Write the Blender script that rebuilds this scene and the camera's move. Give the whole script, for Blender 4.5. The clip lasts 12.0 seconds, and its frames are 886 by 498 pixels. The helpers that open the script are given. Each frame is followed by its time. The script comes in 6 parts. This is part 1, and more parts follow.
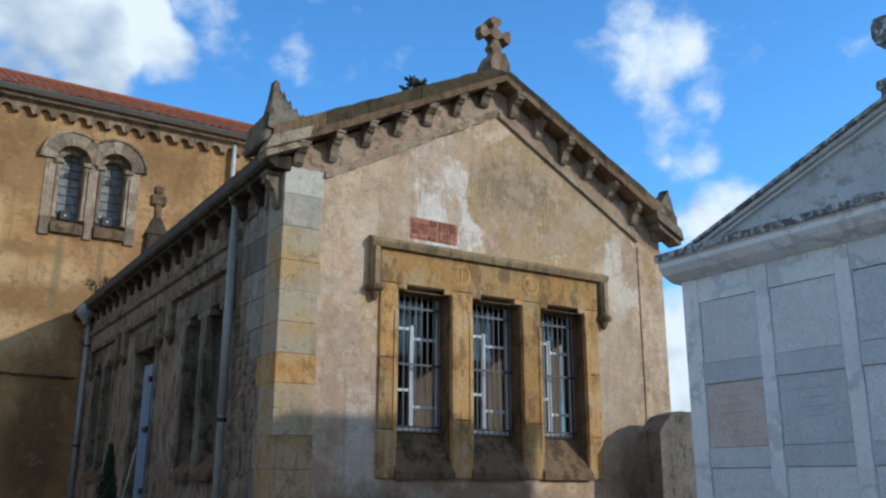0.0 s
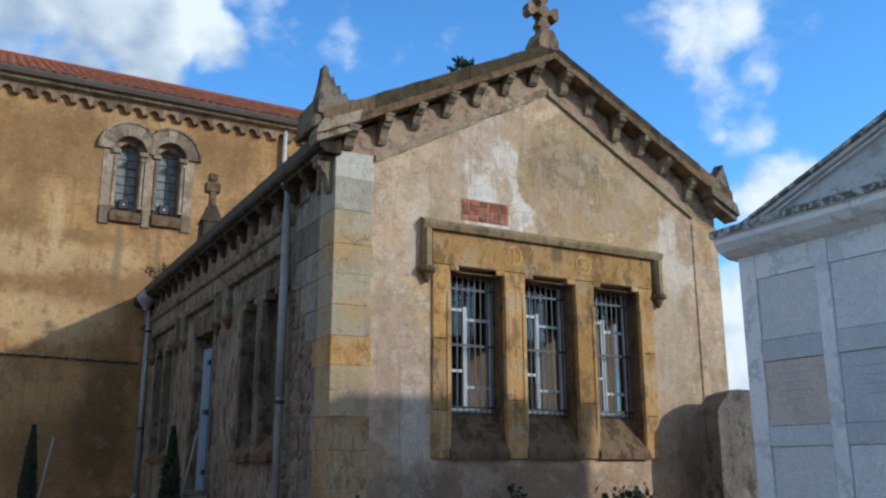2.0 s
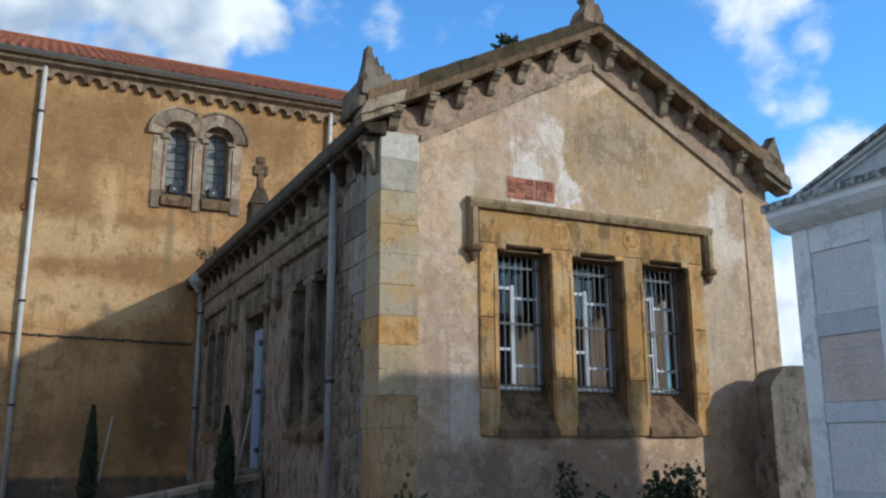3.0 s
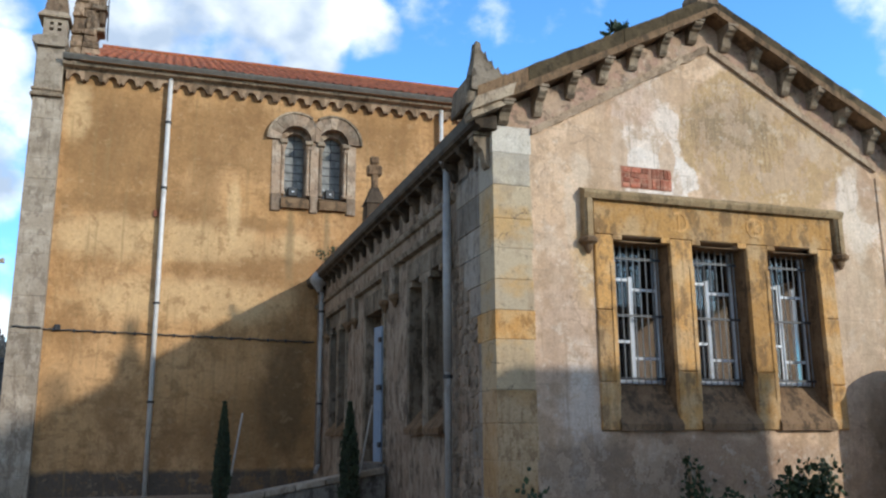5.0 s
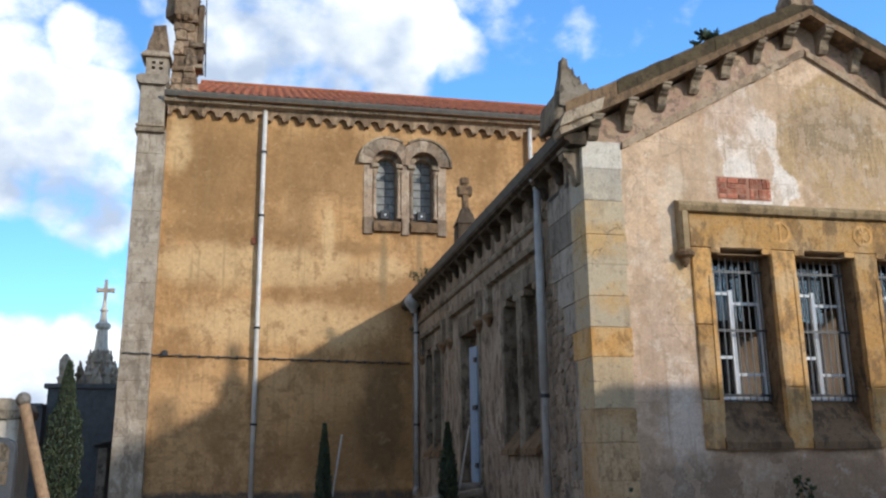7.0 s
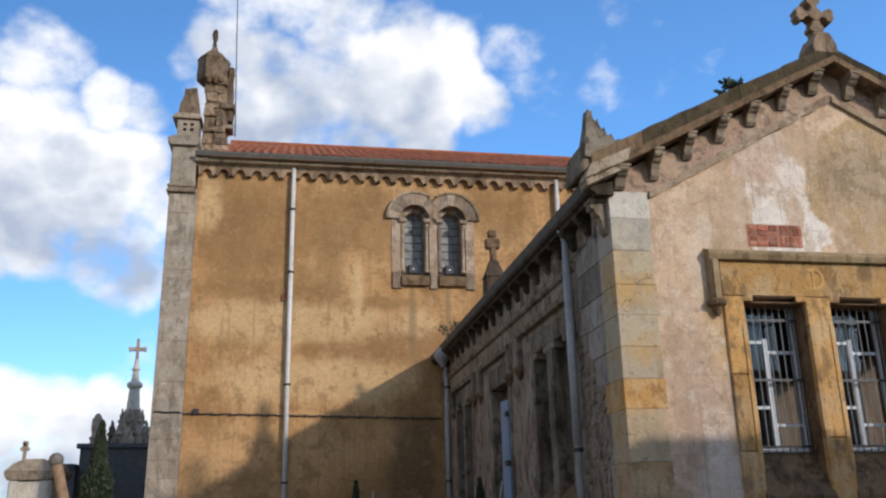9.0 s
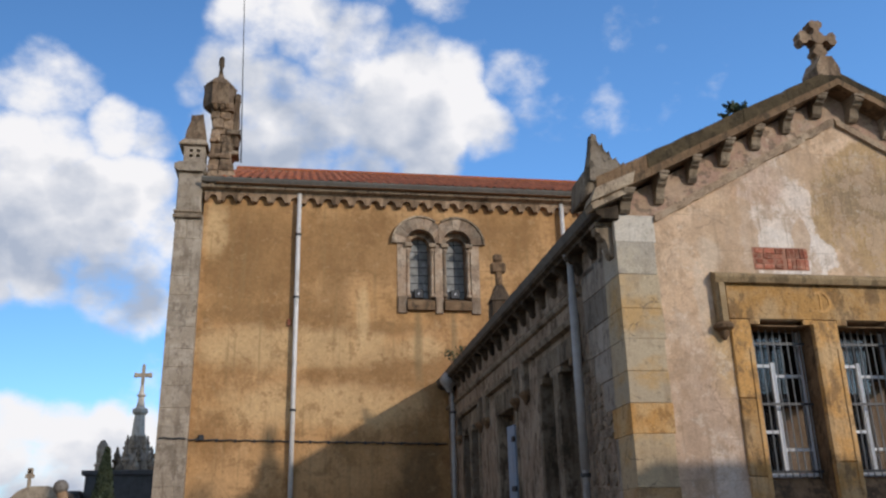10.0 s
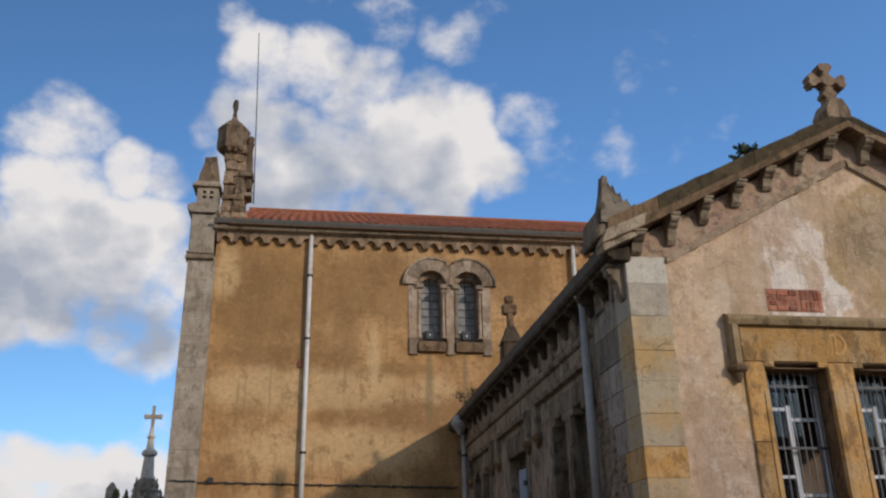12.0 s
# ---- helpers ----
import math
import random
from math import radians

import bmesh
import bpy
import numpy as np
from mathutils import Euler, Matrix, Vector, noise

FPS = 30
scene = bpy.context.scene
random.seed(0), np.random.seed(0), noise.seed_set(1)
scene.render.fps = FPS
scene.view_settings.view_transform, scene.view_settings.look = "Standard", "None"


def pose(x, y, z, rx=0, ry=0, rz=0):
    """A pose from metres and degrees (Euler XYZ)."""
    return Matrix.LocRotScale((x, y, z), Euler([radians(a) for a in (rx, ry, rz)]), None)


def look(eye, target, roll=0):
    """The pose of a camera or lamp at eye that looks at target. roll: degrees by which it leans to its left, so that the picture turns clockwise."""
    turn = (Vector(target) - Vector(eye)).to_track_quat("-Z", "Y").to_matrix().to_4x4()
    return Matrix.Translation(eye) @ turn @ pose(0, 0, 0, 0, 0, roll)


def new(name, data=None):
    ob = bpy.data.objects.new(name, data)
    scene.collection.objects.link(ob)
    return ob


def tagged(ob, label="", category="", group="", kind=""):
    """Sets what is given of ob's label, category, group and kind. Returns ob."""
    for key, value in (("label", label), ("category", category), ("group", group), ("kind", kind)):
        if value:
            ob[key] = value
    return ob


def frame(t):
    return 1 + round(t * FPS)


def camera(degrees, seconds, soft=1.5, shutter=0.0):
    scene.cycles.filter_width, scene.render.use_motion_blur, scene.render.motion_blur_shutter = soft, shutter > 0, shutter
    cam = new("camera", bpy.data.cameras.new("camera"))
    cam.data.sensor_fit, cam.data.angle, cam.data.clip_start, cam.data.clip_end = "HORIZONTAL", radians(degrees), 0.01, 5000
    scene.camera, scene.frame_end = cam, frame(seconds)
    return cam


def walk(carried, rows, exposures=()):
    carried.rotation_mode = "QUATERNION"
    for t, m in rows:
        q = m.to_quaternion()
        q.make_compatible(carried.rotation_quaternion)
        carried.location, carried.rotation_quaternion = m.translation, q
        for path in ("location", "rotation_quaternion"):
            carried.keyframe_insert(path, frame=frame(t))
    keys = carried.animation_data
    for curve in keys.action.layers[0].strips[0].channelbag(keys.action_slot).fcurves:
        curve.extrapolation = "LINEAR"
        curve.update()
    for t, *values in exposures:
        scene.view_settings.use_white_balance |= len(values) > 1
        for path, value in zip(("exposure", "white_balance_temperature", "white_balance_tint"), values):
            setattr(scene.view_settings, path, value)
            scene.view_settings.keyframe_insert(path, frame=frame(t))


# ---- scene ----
cam = camera(54.0, 12.0, soft=2.3)
PATH = [
    (0.0, pose(0, 0, 1.6, 105.16, -0.16, -32.52)),
    (0.5, pose(0, 0, 1.6, 104.98, -0.24, -32.49)),
    (1.0, pose(0, 0, 1.6, 104.84, -0.04, -31.99)),
    (1.5, pose(0, 0, 1.6, 104.50, 0.14, -30.59)),
    (2.0, pose(0, 0, 1.6, 103.92, 0.09, -28.96)),
    (2.5, pose(0, 0, 1.6, 103.26, 0.09, -27.54)),
    (3.0, pose(0, 0, 1.6, 102.54, 0.25, -25.78)),
    (5.0, pose(0, 0, 1.6, 102.23, 0.34, -18.07)),
    (5.5, pose(0, 0, 1.6, 102.50, 0.54, -16.57)),
    (6.0, pose(0, 0, 1.6, 102.85, 0.72, -14.90)),
    (6.5, pose(0, 0, 1.6, 103.16, 0.60, -13.31)),
    (7.0, pose(0, 0, 1.6, 103.57, 0.65, -11.78)),
    (9.0, pose(0, 0, 1.6, 107.12, 1.20, -9.69)),
    (9.5, pose(0, 0, 1.6, 107.99, 1.24, -9.50)),
    (10.0, pose(0, 0, 1.6, 108.74, 1.33, -9.27)),
    (10.5, pose(0, 0, 1.6, 109.51, 1.29, -9.11)),
    (11.0, pose(0, 0, 1.6, 110.32, 1.24, -8.92)),
    (11.5, pose(0, 0, 1.6, 111.00, 1.08, -8.79)),
    (12.0, pose(0, 0, 1.6, 111.47, 1.03, -8.59)),
]
walk(cam, PATH, exposures=[(0.0, -0.16, 5500, 3), (2.5, -0.10, 5600, 3.5), (5.5, 0.36, 5900, 6), (7.0, 0.30, 6000, 8), (9.5, -0.06, 6200, 12), (12.0, -0.40, 6500, 13)])

# ---- world and sun ----
SUN = Vector((0.74, -1.0, 0.43)).normalized()
sun_elevation = math.asin(SUN.z)
sun_azimuth = math.atan2(SUN.x, SUN.y)
lamp = bpy.data.lights.new("sun", "SUN")
lamp.energy, lamp.angle, lamp.color = 2.75, radians(1.9), (1.0, 0.89, 0.75)
sun = new("sun", lamp)
sun.matrix_world = look(SUN * 50, (0, 0, 0))


def build_sky():
    world = bpy.data.worlds.new("sky")
    scene.world = world
    world.use_nodes = True
    nt = world.node_tree
    nt.nodes.clear()
    N, L = nt.nodes.new, nt.links.new

    def math_node(op, a, b=None, c=None):
        n = N("ShaderNodeMath")
        n.operation = op
        for i, v in enumerate((a, b, c)):
            if v is None:
                continue
            if isinstance(v, (int, float)):
                n.inputs[i].default_value = v
            else:
                L(v, n.inputs[i])
        return n.outputs[0]

    sky = N("ShaderNodeTexSky")
    sky.sky_type, sky.sun_disc = "NISHITA", False
    sky.sun_elevation, sky.sun_rotation = sun_elevation, sun_azimuth
    sky.air_density, sky.dust_density, sky.ozone_density = 1.0, 0.3, 3.0
    co = N("ShaderNodeTexCoord").outputs["Generated"]

    # cumulus banks: azimuth, elevation, radius in degrees, weight
    over_nave = [(-4.2, 32.8, 2.8, 0.9), (-0.4, 33.0, 2.8, 1.0), (3.1, 31.1, 3.4, 1.0), (7.3, 30.0, 3.2, 1.0), (10.3, 30.2, 2.2, 0.95), (11.1, 28.1, 2.0, 0.85),
                 (5.6, 26.7, 3.4, 0.95), (1.5, 27.4, 3.4, 1.0), (-2.6, 28.2, 3.4, 1.0), (-5.6, 29.8, 2.6, 0.9), (-7.9, 28.5, 1.7, 0.65), (-5.5, 25.6, 2.8, 0.9),
                 (9.8, 26.6, 2.6, 0.95), (13.0, 26.4, 2.2, 0.85), (-0.1, 24.6, 3.0, 0.95), (4.0, 24.0, 3.0, 0.9), (8.5, 23.5, 2.6, 0.8)]
    west = [(-17.4, 27.2, 2.7, 0.54), (-15.9, 26.5, 2.2, 0.50), (-18.4, 22.8, 2.6, 1.0), (-15.8, 23.9, 2.2, 0.9), (-12.8, 25.2, 2.0, 0.95), (-10.6, 25.1, 1.9, 0.85),
            (-18.0, 20.2, 3.0, 1.0), (-14.0, 21.0, 3.0, 1.0), (-11.0, 22.0, 2.6, 0.95), (-16.2, 17.3, 3.0, 0.9), (-11.8, 17.0, 3.2, 1.0), (-10.5, 14.6, 2.2, 0.9),
            (-22.0, 20.6, 3.4, 1.0), (-20.8, 16.1, 3.4, 0.9), (-9.2, 19.4, 2.4, 0.85)]
    wisps = [(15.4, 29.7, 2.0, 0.46), (16.9, 28.4, 2.6, 0.52), (18.9, 27.6, 2.6, 0.52), (20.8, 27.2, 2.6, 0.50), (-6.6, 35.6, 1.6, 0.45), (5.2, 36.6, 2.2, 0.5), (10.1, 36.1, 2.6, 0.55), (12.8, 37.0, 2.2, 0.5), (39.8, 29.7, 1.3, 0.42)]
    low = [(-16.8, 6.2, 2.8, 1.0), (-14.0, 6.0, 2.6, 1.0), (-11.6, 6.4, 2.0, 0.95), (-9.3, 6.7, 1.6, 0.85), (-19.4, 6.3, 3.0, 1.0), (-13.0, 3.5, 4.0, 1.0), (47.3, 8.3, 2.4, 0.9), (47.8, 5.0, 3.0, 1.0), (47.9, 11.1, 1.7, 0.55), (41.0, 9.0, 4.0, 1.0), (35.0, 11.0, 4.5, 1.0), (29.0, 12.0, 4.0, 1.0)]
    east = [(45.4, 29.5, 1.9, 0.46), (43.8, 27.7, 2.0, 0.50), (46.0, 27.2, 2.0, 0.52), (48.3, 27.1, 2.2, 0.54), (46.6, 25.2, 2.2, 0.58), (46.9, 23.8, 2.1, 0.58),
            (47.9, 22.3, 2.3, 0.62), (49.3, 20.9, 2.3, 0.62), (49.8, 22.8, 2.0, 0.50), (50.8, 17.0, 2.2, 0.66), (52.2, 17.2, 2.2, 0.64), (49.3, 16.1, 2.2, 0.50)]
    banks = over_nave + west + wisps + low + east
    def density(direction):
        total = None
        for az, el, rad, weight in banks:
            a, e = radians(az), radians(el)
            dot = N("ShaderNodeVectorMath")
            dot.operation = "DOT_PRODUCT"
            L(direction, dot.inputs[0])
            dot.inputs[1].default_value = (math.sin(a) * math.cos(e), math.cos(a) * math.cos(e), math.sin(e))
            m = N("ShaderNodeMapRange")
            m.interpolation_type = "SMOOTHSTEP"
            L(dot.outputs["Value"], m.inputs[0])
            m.inputs[1].default_value, m.inputs[2].default_value = math.cos(radians(rad * 1.35)), math.cos(radians(rad * 0.15))
            m.inputs[3].default_value, m.inputs[4].default_value = 0.0, weight
            total = m.outputs[0] if total is None else math_node("MAXIMUM", total, m.outputs[0])
        return total

    field = density(co)
    # what lies above and towards the sun shades the cloud below it
    lifted = N("ShaderNodeVectorMath")
    lifted.operation = "ADD"
    L(co, lifted.inputs[0])
    lifted.inputs[1].default_value = (0.035, 0.0, 0.075)
    turned = N("ShaderNodeVectorMath")
    turned.operation = "NORMALIZE"
    L(lifted.outputs[0], turned.inputs[0])
    overhead = density(turned.outputs[0])

    # unseen broken cloud added over the rest of the sky to whiten ambient light
    rest = N("ShaderNodeVectorMath")
    rest.operation = "DOT_PRODUCT"
    L(co, rest.inputs[0])
    rest.inputs[1].default_value = Vector((0.25, 0.85, 0.46)).normalized()
    m = N("ShaderNodeMapRange")
    L(rest.outputs["Value"], m.inputs[0])
    m.inputs[1].default_value, m.inputs[2].default_value, m.inputs[3].default_value, m.inputs[4].default_value = 0.45, 0.70, 0.52, 0.0
    field = math_node("MAXIMUM", field, m.outputs[0])

    def fbm(scale, detail, rough, shift):
        mp = N("ShaderNodeMapping")
        mp.inputs["Location"].default_value = (shift, shift * 0.7, 0)
        mp.inputs["Scale"].default_value = (1, 1, 1.35)
        L(co, mp.inputs[0])
        n = N("ShaderNodeTexNoise")
        n.inputs["Scale"].default_value, n.inputs["Detail"].default_value, n.inputs["Roughness"].default_value = scale, detail, rough
        L(mp.outputs[0], n.inputs["Vector"])
        return n.outputs["Fac"]

    puffs = fbm(9.0, 12.0, 0.56, 3.1)
    shape = math_node("ADD", field, math_node("MULTIPLY", math_node("SUBTRACT", puffs, 0.5), 2.5))
    cover = N("ShaderNodeMapRange")
    cover.interpolation_type = "SMOOTHSTEP"
    L(shape, cover.inputs[0])
    cover.inputs[1].default_value, cover.inputs[2].default_value = 0.26, 0.98
    # lit tops and grey undersides of the clouds: denser above means shade
    mp = N("ShaderNodeVectorMath")
    mp.operation = "ADD"
    L(co, mp.inputs[0])
    mp.inputs[1].default_value = (0.012, 0.0, 0.045)
    base_co, co = co, mp.outputs[0]
    above = fbm(10.0, 3.0, 0.5, 3.1)
    co = base_co
    here = fbm(10.0, 6.0, 0.55, 3.1)
    body = fbm(4.0, 4.0, 0.5, 7.7)
    lit = math_node("ADD", math_node("MULTIPLY", math_node("SUBTRACT", here, above), 1.1), math_node("MULTIPLY", body, 0.5))
    lit = math_node("SUBTRACT", lit, math_node("MULTIPLY", overhead, 0.42))
    tone = N("ShaderNodeValToRGB")
    L(math_node("ADD", lit, 0.70), tone.inputs[0])
    tone.color_ramp.elements[0].position, tone.color_ramp.elements[0].color = 0.40, (0.46, 0.52, 0.62, 1)
    tone.color_ramp.elements[1].position, tone.color_ramp.elements[1].color = 0.84, (1.0, 0.985, 0.96, 1)
    bright = N("ShaderNodeVectorMath")
    bright.operation = "SCALE"
    L(tone.outputs[0], bright.inputs[0])
    bright.inputs["Scale"].default_value = CLOUD
    mix = N("ShaderNodeMix")
    mix.data_type = "RGBA"
    L(cover.outputs[0], mix.inputs["Factor"])
    clear = N("ShaderNodeVectorMath")
    clear.operation = "MULTIPLY"
    L(sky.outputs[0], clear.inputs[0])
    clear.inputs[1].default_value = (0.84, 1.15, 1.36)
    # the clear sky pales on the side of the sun and deepens away from it
    side = N("ShaderNodeVectorMath")
    side.operation = "DOT_PRODUCT"
    L(co, side.inputs[0])
    side.inputs[1].default_value = (math.sin(sun_azimuth - 1.2), math.cos(sun_azimuth - 1.2), 0.0)
    pale = N("ShaderNodeMapRange")
    L(side.outputs["Value"], pale.inputs[0])
    for i, v in enumerate((-0.25, 0.95, 0.76, 1.62)):
        pale.inputs[i + 1].default_value = v
    haze = N("ShaderNodeVectorMath")
    haze.operation = "SCALE"
    L(clear.outputs[0], haze.inputs[0])
    L(pale.outputs[0], haze.inputs["Scale"])
    L(haze.outputs[0], mix.inputs["A"])
    L(bright.outputs[0], mix.inputs["B"])
    bg = N("ShaderNodeBackground")
    bg.inputs["Strength"].default_value = SKY
    L(mix.outputs["Result"], bg.inputs[0])
    out = N("ShaderNodeOutputWorld")
    L(bg.outputs[0], out.inputs[0])


SKY, CLOUD = 0.15, 6.9
build_sky()


# ---- materials ----
class Mat:
    """A node material on world position, with chained colour layers."""

    def __init__(self, name, base, rough=0.9, metal=0.0):
        self.m = bpy.data.materials.new(name)
        self.m.use_nodes = True
        self.nt = self.m.node_tree
        self.bsdf = self.nt.nodes["Principled BSDF"]
        self.bsdf.inputs["Roughness"].default_value = rough
        self.bsdf.inputs["Metallic"].default_value = metal
        if rough >= 0.75:
            self.bsdf.inputs["Specular IOR Level"].default_value = 0.12
        self.pos = self.node("ShaderNodeNewGeometry").outputs["Position"]
        rgb = self.node("ShaderNodeRGB")
        rgb.outputs[0].default_value = (*base, 1)
        self.col = rgb.outputs[0]
        self.height = None

    def node(self, kind):
        return self.nt.nodes.new(kind)

    def link(self, a, b):
        self.nt.links.new(a, b)

    def op(self, what, a, b):
        n = self.node("ShaderNodeMath")
        n.operation = what
        for i, v in enumerate((a, b)):
            if isinstance(v, (int, float)):
                n.inputs[i].default_value = v
            else:
                self.link(v, n.inputs[i])
        return n.outputs[0]

    def noise(self, scale, detail=5.0, rough=0.6, stretch=(1, 1, 1), shift=0.0):
        mp = self.node("ShaderNodeMapping")
        mp.inputs["Location"].default_value = (shift, shift * 1.7, shift * 0.6)
        mp.inputs["Scale"].default_value = stretch
        self.link(self.pos, mp.inputs[0])
        n = self.node("ShaderNodeTexNoise")
        n.inputs["Scale"].default_value, n.inputs["Detail"].default_value, n.inputs["Roughness"].default_value = scale, detail, rough
        self.link(mp.outputs[0], n.inputs["Vector"])
        return n.outputs["Fac"]

    def ramp(self, value, lo, hi, a=0.0, b=1.0):
        m = self.node("ShaderNodeMapRange")
        m.interpolation_type = "SMOOTHSTEP"
        self.link(value, m.inputs[0])
        for i, v in enumerate((lo, hi, a, b)):
            m.inputs[i + 1].default_value = v
        return m.outputs[0]

    def axis(self, k):
        s = self.node("ShaderNodeSeparateXYZ")
        self.link(self.pos, s.inputs[0])
        return s.outputs[k]

    def spot(self, centre, size, edge=0.35, scale=2.5, amount=0.6, shift=0.0):
        """A stain with a ragged outline: centre and half sizes in metres."""
        mp = self.node("ShaderNodeVectorMath")
        mp.operation = "SUBTRACT"
        self.link(self.pos, mp.inputs[0])
        mp.inputs[1].default_value = centre
        dv = self.node("ShaderNodeVectorMath")
        dv.operation = "DIVIDE"
        self.link(mp.outputs[0], dv.inputs[0])
        dv.inputs[1].default_value = size
        ln = self.node("ShaderNodeVectorMath")
        ln.operation = "LENGTH"
        self.link(dv.outputs[0], ln.inputs[0])
        d = self.op("ADD", ln.outputs["Value"], self.op("MULTIPLY", self.op("SUBTRACT", self.noise(scale, 6, 0.6, shift=shift), 0.5), amount * 3))
        return self.ramp(d, 1.0 - edge, 1.0 + edge, 1.0, 0.0)

    def layer(self, fac, colour, amount=1.0):
        mix = self.node("ShaderNodeMix")
        mix.data_type = "RGBA"
        self.link(self.op("MULTIPLY", fac, amount), mix.inputs["Factor"])
        self.link(self.col, mix.inputs["A"])
        mix.inputs["B"].default_value = (*colour, 1)
        self.col = mix.outputs["Result"]
        return self

    def grain(self, scale, amount, stretch=(1, 1, 1), detail=6.0):
        """Multiply the colour by a noise around 1."""
        n = self.ramp(self.noise(scale, detail, 0.65, stretch, 11.3), 0.25, 0.75, 1.0 - amount, 1.0 + amount)
        sc = self.node("ShaderNodeVectorMath")
        sc.operation = "SCALE"
        self.link(self.col, sc.inputs[0])
        self.link(n, sc.inputs["Scale"])
        self.col = sc.outputs[0]
        return self

    def cracks(self, scale, width, colour, amount, shift=0.0, where=(0.52, 0.60)):
        """Thin wandering cracks, only here and there."""
        warp = self.node("ShaderNodeVectorMath")
        warp.operation = "ADD"
        n = self.node("ShaderNodeTexNoise")
        n.inputs["Scale"].default_value, n.inputs["Detail"].default_value = 3.0, 5.0
        self.link(self.pos, n.inputs["Vector"])
        sc = self.node("ShaderNodeVectorMath")
        sc.operation = "SCALE"
        sc.inputs["Scale"].default_value = 0.35
        self.link(n.outputs["Color"], sc.inputs[0])
        self.link(self.pos, warp.inputs[0])
        self.link(sc.outputs[0], warp.inputs[1])
        v = self.node("ShaderNodeTexVoronoi")
        v.feature = "DISTANCE_TO_EDGE"
        v.inputs["Scale"].default_value = scale
        self.link(warp.outputs[0], v.inputs["Vector"])
        line = self.ramp(v.outputs["Distance"], width * 0.4, width, 1.0, 0.0)
        mask = self.ramp(self.noise(1.3, 4, 0.6, shift=shift), where[0], where[1])
        return self.layer(self.op("MULTIPLY", line, mask), colour, amount)

    def joints(self, w, h, colour, amount):
        """Faint scored block joints on an upright wall."""
        sx = self.node("ShaderNodeSeparateXYZ")
        self.link(self.pos, sx.inputs[0])
        cx = self.node("ShaderNodeCombineXYZ")
        self.link(self.op("ADD", sx.outputs[0], sx.outputs[1]), cx.inputs[0])
        self.link(sx.outputs[2], cx.inputs[1])
        b = self.node("ShaderNodeTexBrick")
        b.inputs["Scale"].default_value = 1.0
        b.inputs["Mortar Size"].default_value, b.inputs["Mortar Smooth"].default_value = 0.006, 0.3
        b.inputs["Brick Width"].default_value, b.inputs["Row Height"].default_value = w, h
        self.link(cx.outputs[0], b.inputs["Vector"])
        mask = self.ramp(self.noise(1.7, 4, 0.6, shift=55.0), 0.44, 0.58)
        return self.layer(self.op("MULTIPLY", b.outputs["Fac"], mask), colour, amount)

    def vary(self, amount, island=False):
        """Each piece a little lighter or darker."""
        r = self.node("ShaderNodeNewGeometry").outputs["Random Per Island"] if island else self.node("ShaderNodeObjectInfo").outputs["Random"]
        sc = self.node("ShaderNodeVectorMath")
        sc.operation = "SCALE"
        self.link(self.col, sc.inputs[0])
        self.link(self.ramp(r, 0, 1, 1 - amount, 1 + amount), sc.inputs["Scale"])
        self.col = sc.outputs[0]
        return self

    def relief(self, value, strength=0.3, distance=0.02):
        b = self.node("ShaderNodeBump")
        b.inputs["Strength"].default_value, b.inputs["Distance"].default_value = strength, distance
        self.link(value, b.inputs["Height"])
        if self.height is not None:
            self.link(self.height, b.inputs["Normal"])
        self.height = b.outputs[0]
        return self

    def done(self):
        self.link(self.col, self.bsdf.inputs["Base Color"])
        if self.height is not None:
            self.link(self.height, self.bsdf.inputs["Normal"])
        return self.m


